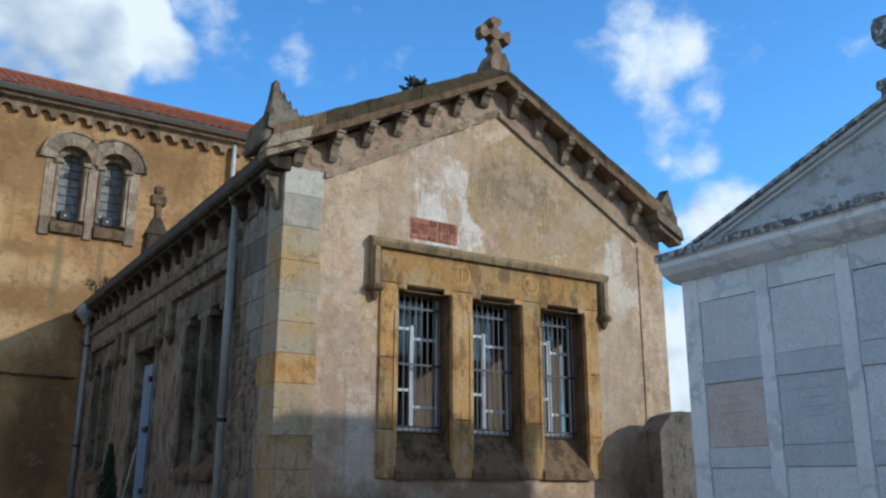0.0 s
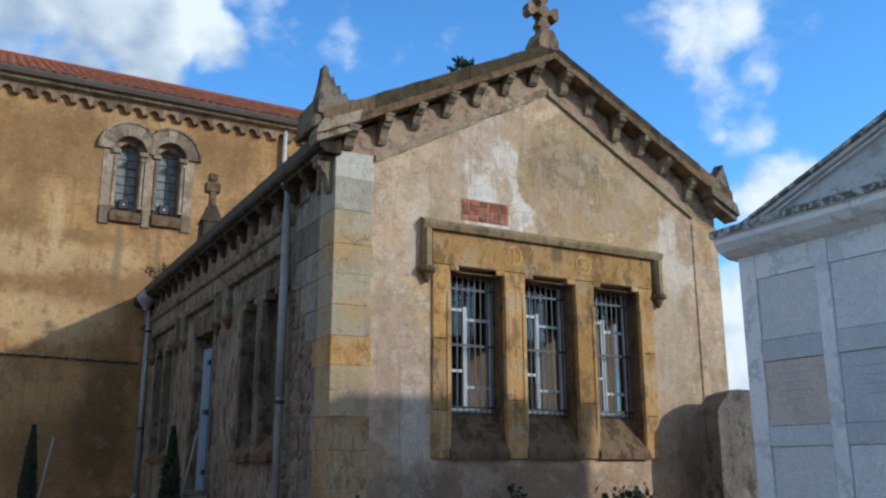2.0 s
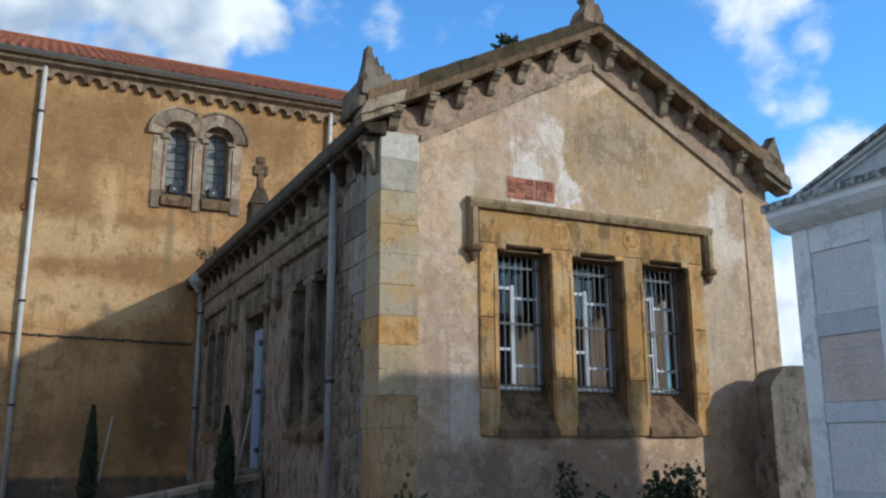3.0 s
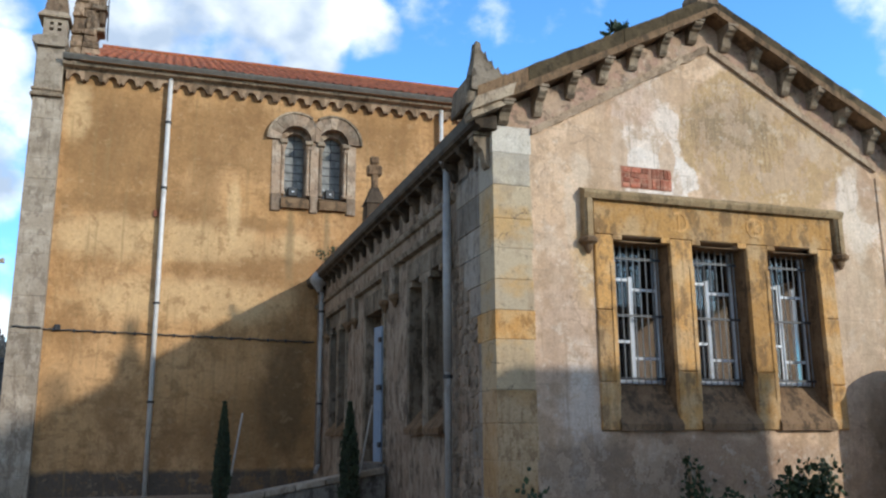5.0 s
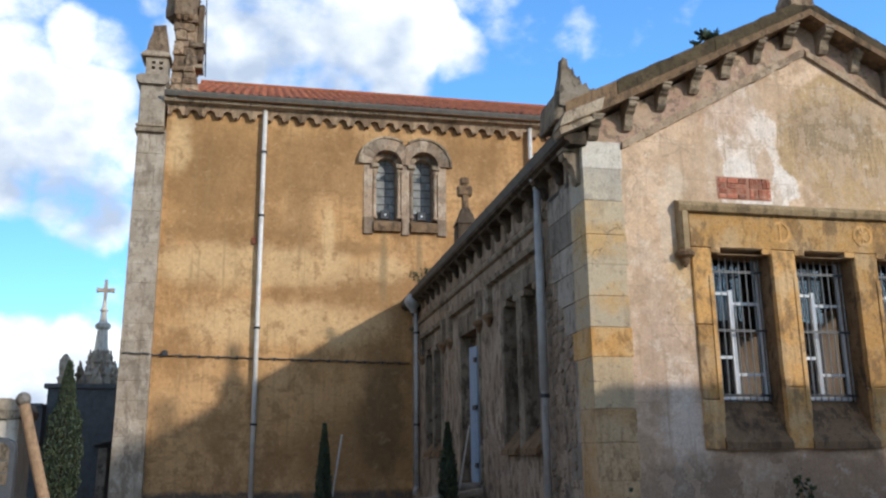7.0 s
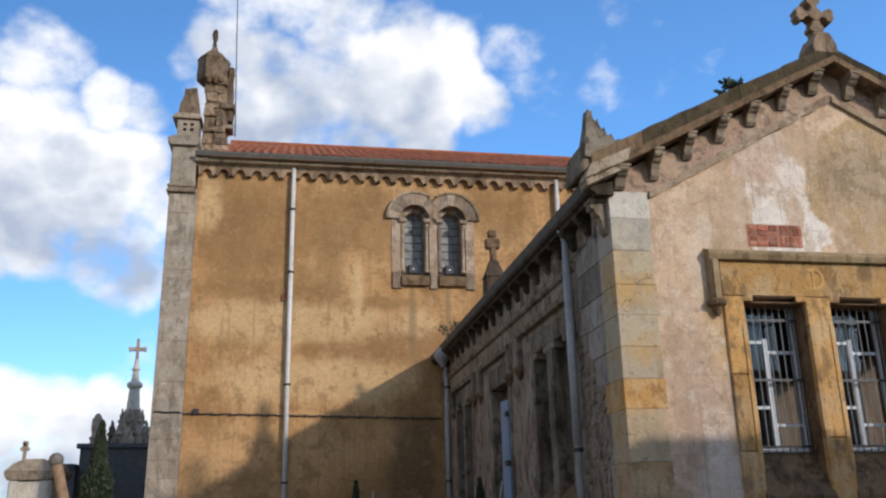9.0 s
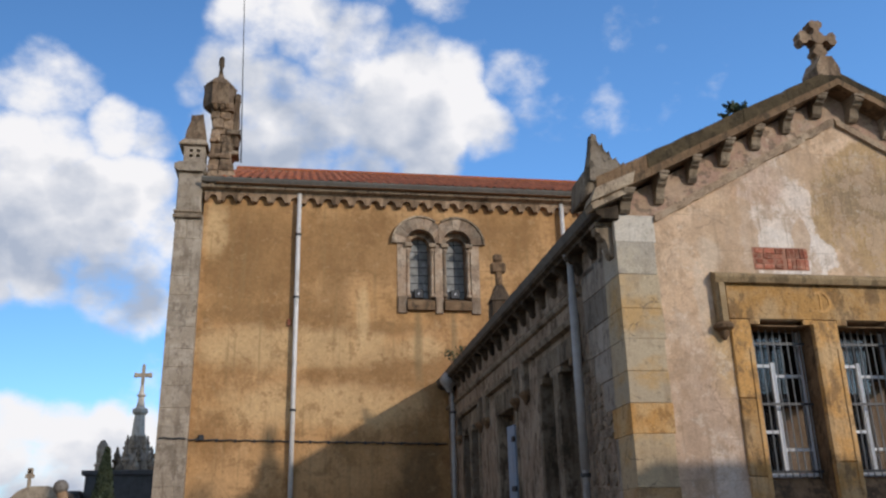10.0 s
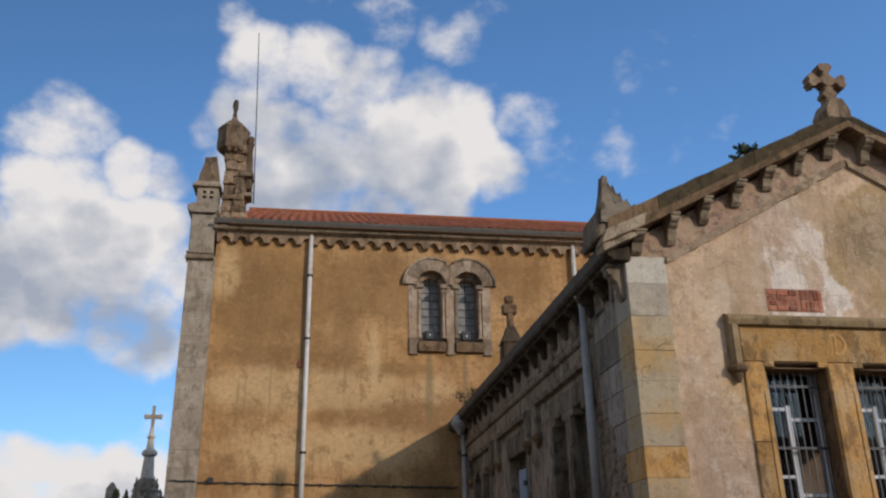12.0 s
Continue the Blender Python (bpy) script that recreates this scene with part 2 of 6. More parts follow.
def plaster_ochre():
    m = Mat("church_render", (0.45, 0.252, 0.105))
    m.layer(m.ramp(m.noise(0.55, 6, 0.6), 0.40, 0.64), (0.53, 0.318, 0.15), 0.85)
    m.layer(m.ramp(m.noise(1.1, 8, 0.68, (1, 1, 0.6), 4.0), 0.47, 0.62), (0.26, 0.138, 0.056), 0.72)
    m.layer(m.ramp(m.noise(1.8, 8, 0.72, (1, 1, 2.6), 9.0), 0.53, 0.66), (0.23, 0.13, 0.057), 0.6)
    m.layer(m.ramp(m.noise(3.5, 6, 0.65, (2.4, 1, 0.10), 2.0), 0.53, 0.72), (0.27, 0.158, 0.072), 0.5)
    for c, r, k in (((-0.9, 8.4), (1.1, 1.3), 3.0), ((-1.6, 8.2), (0.6, 1.5), 33.0), ((1.4, 8.7), (1.5, 0.9), 5.0), ((2.7, 5.5), (1.9, 0.55), 8.0), ((-0.6, 6.9), (1.4, 0.3), 6.0), ((5.2, 9.0), (0.9, 0.8), 15.0), ((0.8, 7.3), (0.35, 1.2), 18.0), ((1.9, 6.6), (1.0, 0.16), 24.0), ((2.2, 1.7), (1.4, 0.9), 27.0), ((2.9, 3.9), (0.5, 0.5), 43.0), ((2.8, 2.4), (0.7, 1.1), 45.0)):
        m.layer(m.spot((c[0], 20.6, c[1]), (r[0], 1, r[1]), 0.45, 1.7, 0.42, k), (0.24, 0.134, 0.057), 0.62)
    for c, r, k in (((-2.1, 9.0), (0.28, 0.7), 1.0), ((-0.2, 6.1), (2.6, 0.5), 12.0), ((1.5, 7.0), (0.16, 0.7), 22.0), ((3.0, 6.1), (0.5, 0.3), 29.0), ((0.6, 4.7), (2.2, 0.5), 41.0)):
        m.layer(m.spot((c[0], 20.6, c[1]), (r[0], 1, r[1]), 0.4, 2.2, 0.42, k), (0.60, 0.41, 0.21), 0.65)
    m.layer(m.spot((2.9, 20.6, 2.6), (0.55, 1, 1.3), 0.4, 3.0, 0.6, 49.0), (0.12, 0.082, 0.045), 0.6)
    m.layer(m.spot((2.86, 20.6, 6.2), (0.10, 1, 0.9), 0.6, 5.0, 0.3, 7.0), (0.20, 0.15, 0.08), 0.6)
    m.layer(m.spot((3.75, 20.6, 6.4), (0.07, 1, 0.7), 0.6, 5.0, 0.3, 17.0), (0.20, 0.15, 0.08), 0.6)
    m.layer(m.ramp(m.op("ADD", m.axis(2), m.op("MULTIPLY", m.noise(4.0, 5), 0.25)), 0.98, 1.12, 1.0, 0.0), (0.075, 0.068, 0.06), 0.9)
    m.layer(m.ramp(m.noise(2.6, 8, 0.74, (1, 1, 0.8), 61.0), 0.53, 0.60), (0.26, 0.145, 0.062), 0.55)
    m.layer(m.ramp(m.noise(7.0, 8, 0.75, (1, 1, 1.4), 71.0), 0.55, 0.63), (0.25, 0.145, 0.066), 0.45)
    m.layer(m.ramp(m.noise(4.0, 7, 0.7, (1, 1, 1.6), 81.0), 0.58, 0.64), (0.58, 0.40, 0.22), 0.22)
    m.layer(m.ramp(m.noise(2.6, 7, 0.7, (4.0, 1, 0.16), 91.0), 0.54, 0.66), (0.27, 0.175, 0.08), 0.5)
    m.cracks(0.7, 0.009, (0.18, 0.115, 0.055), 0.35)
    m.grain(12.0, 0.10).grain(60.0, 0.12)
    m.relief(m.noise(30, 6, 0.7), 0.35, 0.012).relief(m.noise(2.5, 5, 0.6), 0.35, 0.05)
    return m.done()


def plaster_pale():
    m = Mat("annex_render", (0.55, 0.375, 0.24), 0.92)
    m.layer(m.ramp(m.noise(0.9, 6, 0.6), 0.38, 0.66), (0.62, 0.445, 0.305), 0.8)
    m.layer(m.ramp(m.noise(1.8, 7, 0.65, (1, 1, 0.5), 5.0), 0.50, 0.66), (0.36, 0.25, 0.155), 0.75)
    m.layer(m.spot((7.40, 9, 5.36), (1.35, 1, 0.95), 0.05, 3.0, 0.22, 2.0), (0.42, 0.28, 0.14), 0.85)
    # fine scratches and algae on the older coat
    old = m.spot((7.0, 9, 5.45), (0.80, 1, 0.55), 0.5, 4.0, 0.35, 73.0)
    m.layer(m.op("MULTIPLY", old, m.ramp(m.noise(9.0, 8, 0.75, (3.0, 1, 0.35), 75.0), 0.48, 0.60)), (0.17, 0.125, 0.075), 0.75)
    m.layer(m.op("MULTIPLY", old, m.ramp(m.noise(6.0, 8, 0.75, (0.4, 1, 3.0), 77.0), 0.55, 0.62)), (0.22, 0.15, 0.085), 0.6)
    m.layer(m.spot((6.9, 9, 5.55), (0.65, 1, 0.35), 0.5, 5.0, 0.4, 7.0), (0.23, 0.17, 0.11), 0.6)
    m.layer(m.spot((5.62, 9, 5.3), (0.50, 1, 0.80), 0.07, 4.2, 0.36, 6.0), (0.68, 0.57, 0.48), 0.9)
    m.layer(m.spot((5.7, 9, 4.75), (0.60, 1, 0.36), 0.05, 4.0, 0.30, 16.0), (0.70, 0.61, 0.53), 0.9)
    m.layer(m.spot((5.3, 9, 5.7), (0.5, 1, 0.35), 0.2, 4.5, 0.3, 26.0), (0.45, 0.28, 0.18), 0.6)
    m.layer(m.spot((8.80, 9, 4.55), (0.34, 1, 0.62), 0.08, 4.0, 0.34, 21.0), (0.64, 0.53, 0.43), 0.9)
    m.layer(m.spot((8.98, 9, 4.85), (0.15, 1, 0.30), 0.08, 5.0, 0.3, 79.0), (0.40, 0.26, 0.165), 0.85)
    m.layer(m.spot((9.38, 9, 4.9), (0.14, 1, 0.45), 0.4, 4.0, 0.5, 89.0), (0.42, 0.26, 0.09), 0.6)
    m.layer(m.spot((9.0, 9, 4.55), (0.2, 1, 0.2), 0.15, 4.0, 0.3, 31.0), (0.40, 0.27, 0.17), 0.8)
    m.layer(m.spot((4.5, 9, 2.5), (0.5, 1, 1.3), 0.5, 3.0, 0.4, 9.0), (0.42, 0.30, 0.22), 0.6)
    m.layer(m.spot((4.75, 9, 3.6), (0.18, 1, 0.5), 0.5, 4.0, 0.4, 19.0), (0.50, 0.32, 0.13), 0.6)
    m.layer(m.spot((4.6, 9, 1.7), (0.25, 1, 0.9), 0.4, 5.0, 0.5, 13.0), (0.64, 0.57, 0.50), 0.42)
    m.layer(m.spot((6.2, 9, 1.3), (1.6, 1, 0.32), 0.3, 3.0, 0.45, 23.0), (0.27, 0.17, 0.11), 0.75)
    m.layer(m.ramp(m.noise(3.0, 6, 0.6, (2.6, 2.6, 0.22), 2.0), 0.55, 0.74), (0.35, 0.25, 0.16), 0.45)
    m.layer(m.ramp(m.noise(6.5, 6, 0.7, (1, 1, 1), 44.0), 0.60, 0.68), (0.68, 0.60, 0.50), 0.3)
    # browner above a ragged line that follows the raking coping
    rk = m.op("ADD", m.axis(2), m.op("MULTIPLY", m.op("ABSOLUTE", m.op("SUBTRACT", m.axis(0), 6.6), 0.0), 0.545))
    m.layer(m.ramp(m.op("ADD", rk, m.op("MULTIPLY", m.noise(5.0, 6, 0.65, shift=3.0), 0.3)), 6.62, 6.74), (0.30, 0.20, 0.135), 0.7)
    m.layer(m.ramp(m.noise(11.0, 6, 0.7, (1, 1, 0.7), 14.0), 0.60, 0.66), (0.20, 0.14, 0.09), 0.55)
    m.layer(m.ramp(m.noise(2.2, 8, 0.74, (1, 1, 0.8), 61.0), 0.52, 0.59), (0.35, 0.23, 0.135), 0.55)
    m.layer(m.ramp(m.noise(3.4, 8, 0.72, shift=71.0), 0.57, 0.61), (0.66, 0.56, 0.45), 0.35)
    m.layer(m.ramp(m.noise(8.0, 8, 0.75, (1, 1, 0.9), 83.0), 0.56, 0.62), (0.30, 0.215, 0.14), 0.4)
    m.layer(m.spot((4.75, 9, 1.05), (1.6, 1, 0.45), 0.3, 3.5, 0.5, 37.0), (0.20, 0.145, 0.10), 0.7)
    m.layer(m.spot((8.6, 9, 3.0), (0.35, 1, 1.2), 0.4, 3.5, 0.5, 47.0), (0.45, 0.34, 0.235), 0.6)
    for c, r, k in (((5.15, 4.95), (0.22, 0.5), 51.0), ((4.75, 5.0), (0.3, 0.28), 53.0), ((6.05, 5.95), (0.3, 0.22), 57.0), ((5.9, 4.95), (0.12, 0.25), 59.0)):
        m.layer(m.spot((c[0], 9, c[1]), (r[0], 1, r[1]), 0.12, 6.0, 0.4, k), (0.47, 0.325, 0.21), 0.8)
    for c, r, k in (((4.7, 4.75), (0.14, 0.22), 63.0), ((8.75, 4.2), (0.2, 0.35), 65.0), ((4.55, 4.2), (0.1, 0.4), 67.0)):
        m.layer(m.spot((c[0], 9, c[1]), (r[0], 1, r[1]), 0.25, 6.0, 0.5, k), (0.62, 0.50, 0.38), 0.5)
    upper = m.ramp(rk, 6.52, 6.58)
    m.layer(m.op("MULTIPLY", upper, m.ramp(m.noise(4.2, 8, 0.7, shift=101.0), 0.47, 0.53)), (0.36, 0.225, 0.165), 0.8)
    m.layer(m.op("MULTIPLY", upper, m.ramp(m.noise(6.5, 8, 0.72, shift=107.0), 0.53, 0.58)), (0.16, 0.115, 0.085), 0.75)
    flake = m.ramp(m.noise(2.4, 9, 0.68, (1, 1, 0.75), 113.0), 0.545, 0.565)
    m.layer(flake, (0.46, 0.33, 0.225), 0.55)
    m.layer(m.ramp(m.noise(2.4, 9, 0.68, (1, 1, 0.75), 127.0), 0.565, 0.58), (0.60, 0.49, 0.385), 0.22)
    m.layer(m.ramp(m.noise(5.0, 8, 0.7, (3.5, 1, 0.16), 131.0), 0.55, 0.68), (0.28, 0.19, 0.12), 0.45)
    m.relief(flake, 0.35, 0.012)
    m.joints(0.92, 0.435, (0.30, 0.22, 0.15), 0.5)
    m.cracks(1.1, 0.009, (0.19, 0.13, 0.09), 0.45)
    m.grain(12.0, 0.10).grain(55.0, 0.13)
    m.relief(m.noise(26, 6, 0.7), 0.4, 0.012).relief(m.noise(3.0, 6, 0.6), 0.5, 0.05)
    return m.done()


def stone(name, c, dark, warm, vary=0.18, rough=0.85, soot=0.5):
    m = Mat(name, c, rough)
    m.layer(m.ramp(m.noise(2.3, 8, 0.62), 0.42, 0.62), warm, 0.8)
    m.layer(m.ramp(m.noise(5.0, 8, 0.72, (1, 1, 0.55), 3.0), 0.50, 0.60), dark, soot)
    m.layer(m.ramp(m.noise(3.0, 7, 0.7, (2.2, 2.2, 0.25), 13.0), 0.52, 0.64), dark, soot * 0.7)
    m.layer(m.ramp(m.noise(17.0, 7, 0.72, shift=6.0), 0.56, 0.63), dark, 0.5)
    m.layer(m.ramp(m.noise(13.0, 6, 0.7, shift=26.0), 0.60, 0.66), warm, 0.6)
    m.grain(60.0, 0.16)
    if vary:
        m.vary(vary)
    m.relief(m.noise(38, 6, 0.7), 0.5, 0.012).relief(m.noise(8, 6, 0.65), 0.6, 0.04)
    return m.done()


def quoin_stone():
    """Sandstone blocks, each with its own tint from grey to honey."""
    m = Mat("quoin_sandstone", (0.5, 0.43, 0.33), 0.85)
    r = m.node("ShaderNodeObjectInfo").outputs["Random"]
    cr = m.node("ShaderNodeValToRGB")
    m.link(r, cr.inputs[0])
    el = cr.color_ramp.elements
    el[0].position, el[0].color = 0.0, (0.39, 0.31, 0.21, 1)
    el[1].position, el[1].color = 1.0, (0.45, 0.30, 0.145, 1)
    for p, c in ((0.35, (0.43, 0.34, 0.225, 1)), (0.6, (0.43, 0.30, 0.155, 1)), (0.8, (0.36, 0.27, 0.17, 1))):
        e = el.new(p)
        e.color = c
    m.col = cr.outputs[0]
    m.layer(m.ramp(m.noise(1.9, 7, 0.55, (1, 1, 1.3), 2.0), 0.46, 0.66), (0.47, 0.28, 0.10), 0.75)
    m.layer(m.ramp(m.noise(4.0, 8, 0.72, (1, 1, 0.5), 8.0), 0.50, 0.66), (0.28, 0.20, 0.125), 0.6)
    m.layer(m.ramp(m.noise(15.0, 7, 0.72, shift=4.0), 0.57, 0.63), (0.16, 0.125, 0.09), 0.5)
    m.cracks(3.0, 0.02, (0.10, 0.08, 0.06), 0.7)
    m.grain(60.0, 0.14)
    m.relief(m.noise(38, 6, 0.7), 0.4, 0.01).relief(m.noise(7, 5, 0.6), 0.4, 0.03)
    return m.done()


def marble():
    m = Mat("veined_marble", (0.86, 0.86, 0.86), 0.45)
    w = m.node("ShaderNodeTexWave")
    w.inputs["Scale"].default_value, w.inputs["Distortion"].default_value = 0.75, 11.0
    w.inputs["Detail"].default_value, w.inputs["Detail Scale"].default_value, w.inputs["Detail Roughness"].default_value = 5.0, 1.6, 0.62
    rot = m.node("ShaderNodeMapping")
    rot.inputs["Rotation"].default_value = (0.7, 0.4, 0.3)
    m.link(m.pos, rot.inputs[0])
    info = m.node("ShaderNodeObjectInfo").outputs["Random"]
    sh = m.node("ShaderNodeCombineXYZ")
    m.link(m.op("MULTIPLY", info, 40.0), sh.inputs[0])
    m.link(m.op("MULTIPLY", info, 17.0), sh.inputs[2])
    m.link(sh.outputs[0], rot.inputs["Location"])
    m.link(rot.outputs[0], w.inputs["Vector"])
    m.layer(m.ramp(w.outputs["Fac"], 0.86, 1.0), (0.36, 0.40, 0.46), 0.45)
    m.layer(m.ramp(m.noise(1.6, 6, 0.6), 0.42, 0.68), (0.68, 0.71, 0.75), 0.7)
    m.layer(m.ramp(m.noise(4.5, 7, 0.7, (1, 1, 0.5), 8.0), 0.57, 0.70), (0.34, 0.34, 0.33), 0.4)
    m.grain(30.0, 0.08)
    m.vary(0.10)
    m.relief(m.noise(40, 5, 0.6), 0.15, 0.004)
    return m.done()


def lichen_marble():
    m = Mat("lichened_marble", (0.62, 0.64, 0.65), 0.7)
    m.layer(m.ramp(m.noise(21.0, 7, 0.75), 0.41, 0.52), (0.07, 0.06, 0.048), 0.9)
    m.layer(m.ramp(m.noise(2.0, 6, 0.6, shift=3.0), 0.45, 0.65), (0.44, 0.45, 0.44), 0.7)
    m.grain(30.0, 0.12)
    m.relief(m.noise(30, 5, 0.6), 0.3, 0.01)
    return m.done()


def plain(name, c, rough=0.6, metal=0.0, grain=0.1, scale=18.0, dirt=None):
    m = Mat(name, c, rough, metal)
    if dirt:
        m.layer(m.ramp(m.noise(5.0, 7, 0.7, (1, 1, 0.4), 2.0), 0.52, 0.68), dirt, 0.7)
    m.grain(scale, grain)
    m.relief(m.noise(scale * 2, 4, 0.6), 0.15, 0.005)
    return m.done()


def roof_tile():
    m = Mat("clay_tile", (0.33, 0.10, 0.042), 0.9)
    m.layer(m.ramp(m.noise(1.5, 6, 0.6), 0.45, 0.65), (0.28, 0.095, 0.045), 0.8)
    m.layer(m.ramp(m.noise(8.0, 6, 0.7, shift=5.0), 0.50, 0.62), (0.13, 0.075, 0.045), 0.6)
    m.grain(25.0, 0.2)
    m.vary(0.25, island=True)
    return m.done()


def brick_red():
    m = Mat("red_brick", (0.30, 0.10, 0.06), 0.9)
    m.layer(m.ramp(m.noise(9.0, 7, 0.7), 0.46, 0.58), (0.40, 0.21, 0.14), 0.6)
    m.layer(m.ramp(m.noise(16.0, 7, 0.7, shift=5.0), 0.55, 0.62), (0.48, 0.33, 0.24), 0.5)
    m.grain(40.0, 0.2)
    m.vary(0.35)
    m.relief(m.noise(50, 5, 0.6), 0.4, 0.008)
    return m.done()


def glass(name="window_glass", tint=(0.30, 0.305, 0.31)):
    m = bpy.data.materials.new(name)
    m.use_nodes = True
    b = m.node_tree.nodes["Principled BSDF"]
    b.inputs["Base Color"].default_value = (*tint, 1)
    b.inputs["Roughness"].default_value = 0.04
    b.inputs["Transmission Weight"].default_value = 1.0
    b.inputs["IOR"].default_value = 1.5
    return m


def foliage(name, c, d):
    m = Mat(name, c, 0.7)
    m.layer(m.ramp(m.noise(6.0, 5, 0.6), 0.4, 0.65), d, 0.8)
    m.vary(0.35, island=True)
    return m.done()


M_OCHRE, M_PALE = plaster_ochre(), plaster_pale()
M_QUOIN = quoin_stone()
M_ORANGE = stone("iron_stained_sandstone", (0.46, 0.245, 0.08), (0.22, 0.115, 0.045), (0.50, 0.34, 0.17), 0.1, soot=0.65)
M_SURROUND = stone("honey_sandstone", (0.48, 0.262, 0.088), (0.17, 0.105, 0.055), (0.50, 0.34, 0.18), 0.15, soot=0.7)
# sooty sills and lips, and the dark tone painted as shade in front reveals
M_SILL = stone("sooty_shade_sandstone", (0.17, 0.105, 0.058), (0.055, 0.04, 0.026), (0.25, 0.16, 0.09), 0.1, soot=0.75)
M_GREY = stone("grey_limestone", (0.27, 0.205, 0.14), (0.085, 0.066, 0.047), (0.36, 0.285, 0.20), 0.25, soot=0.7)
M_COPING = stone("mossy_coping_stone", (0.068, 0.050, 0.027), (0.024, 0.019, 0.012), (0.115, 0.082, 0.044), 0.1, soot=0.75)
# annex side render: sooty, and darkened further for the shade on that side
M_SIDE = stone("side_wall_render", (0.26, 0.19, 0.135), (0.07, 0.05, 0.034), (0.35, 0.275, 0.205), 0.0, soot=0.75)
# near-black for soot and for the shade under the side eave
M_EAVE = stone("sooty_shade_stone", (0.075, 0.055, 0.038), (0.028, 0.022, 0.016), (0.12, 0.088, 0.058), 0.25, soot=0.7)
# grimy trim stone, its colour also lowered for the shaded side
M_SIDETRIM = stone("grimy_shade_stone", (0.19, 0.148, 0.105), (0.05, 0.04, 0.028), (0.27, 0.22, 0.165), 0.2, soot=0.75)
M_TURRET = stone("broken_brown_stone", (0.20, 0.135, 0.085), (0.07, 0.05, 0.034), (0.30, 0.215, 0.14), 0.3, soot=0.7)
M_RUBBLE = stone("rubble_stone", (0.23, 0.175, 0.125), (0.08, 0.06, 0.042), (0.33, 0.265, 0.20), 0.15, soot=0.55)
M_BUTT = stone("buttress_stone", (0.31, 0.25, 0.185), (0.17, 0.13, 0.095), (0.43, 0.36, 0.28), 0.10, soot=0.65)
M_ARCH = stone("arch_stone", (0.28, 0.195, 0.13), (0.10, 0.075, 0.055), (0.38, 0.30, 0.22), 0.3, soot=0.5)
M_CORB = stone("brown_corbel_stone", (0.235, 0.155, 0.095), (0.085, 0.06, 0.04), (0.31, 0.22, 0.145), 0.3, soot=0.65)
M_CRUMB = stone("crumbled_moulding", (0.33, 0.235, 0.155), (0.13, 0.09, 0.06), (0.42, 0.32, 0.22), 0.0, soot=0.6)
M_MARBLE, M_LICHEN = marble(), lichen_marble()
M_TILE, M_BRICK = roof_tile(), brick_red()
M_PIPE = plain("grey_painted_pipe", (0.60, 0.57, 0.53), 0.45, 0.0, 0.12, 8.0, (0.30, 0.27, 0.24))
# the same pipe paint darkened for the shaded annex side
M_SHADEPIPE = plain("shaded_grey_pipe", (0.31, 0.30, 0.29), 0.5, 0.0, 0.15, 8.0, (0.16, 0.14, 0.12))
M_ZINC = plain("weathered_zinc", (0.13, 0.12, 0.105), 0.75, 0.0, 0.2, 9.0, (0.10, 0.095, 0.09))
M_IRON = plain("dark_iron", (0.05, 0.05, 0.052), 0.55, 0.6, 0.2)
M_BAR = plain("grey_painted_iron_bar", (0.19, 0.195, 0.20), 0.5, 0.2, 0.15)
M_WHITE = plain("white_painted_wood", (0.66, 0.68, 0.70), 0.5, 0.0, 0.08, 14.0, (0.42, 0.42, 0.42))
M_BLUE = plain("pale_blue_painted_wood", (0.18, 0.235, 0.32), 0.5, 0.0, 0.1, 14.0, (0.25, 0.28, 0.32))
M_WOOD = plain("weathered_wood", (0.30, 0.19, 0.11), 0.8, 0.0, 0.25, 25.0, (0.15, 0.10, 0.06))
M_BOARD = plain("dark_weathered_board", (0.075, 0.042, 0.022), 0.75, 0.0, 0.3, 15.0, (0.045, 0.035, 0.025))
M_SHUTTER = plain("dark_stained_shutter", (0.20, 0.13, 0.08), 0.7, 0.0, 0.25, 20.0, (0.05, 0.04, 0.03))
M_SLATE = plain("dark_slate", (0.065, 0.07, 0.078), 0.7, 0.0, 0.2, 6.0, (0.035, 0.037, 0.04))
M_ROOM = plain("room_shade_plaster", (0.11, 0.105, 0.10), 0.9, 0.0, 0.1)
M_GLASS = glass()
M_LEAF = foliage("cypress_needles", (0.022, 0.034, 0.014), (0.04, 0.05, 0.018))
M_IVY = foliage("wall_plant_leaves", (0.028, 0.045, 0.016), (0.045, 0.065, 0.024))
M_GROUND = plain("gravel_earth", (0.25, 0.19, 0.13), 0.95, 0.0, 0.35, 22.0, (0.16, 0.122, 0.085))
M_BLOCK = stone("whitish_patched_stone", (0.53, 0.47, 0.39), (0.28, 0.23, 0.17), (0.58, 0.52, 0.44), 0.05, soot=0.4)
M_PALEWALL = stone("weathered_wall_render", (0.17, 0.145, 0.12), (0.05, 0.044, 0.036), (0.25, 0.22, 0.185), 0.0, soot=0.75)
M_BOUNCEWALL = stone("bounce_wall_render", (0.50, 0.39, 0.26), (0.28, 0.21, 0.14), (0.56, 0.45, 0.32), 0.0, soot=0.4)
M_PINK = stone("pinkish_marble_slab", (0.72, 0.61, 0.54), (0.58, 0.48, 0.42), (0.76, 0.67, 0.61), 0.05, 0.5, soot=0.4)
M_GREYSLAB = stone("grey_marble_slab", (0.66, 0.69, 0.73), (0.55, 0.58, 0.63), (0.72, 0.75, 0.78), 0.08, 0.45, soot=0.4)


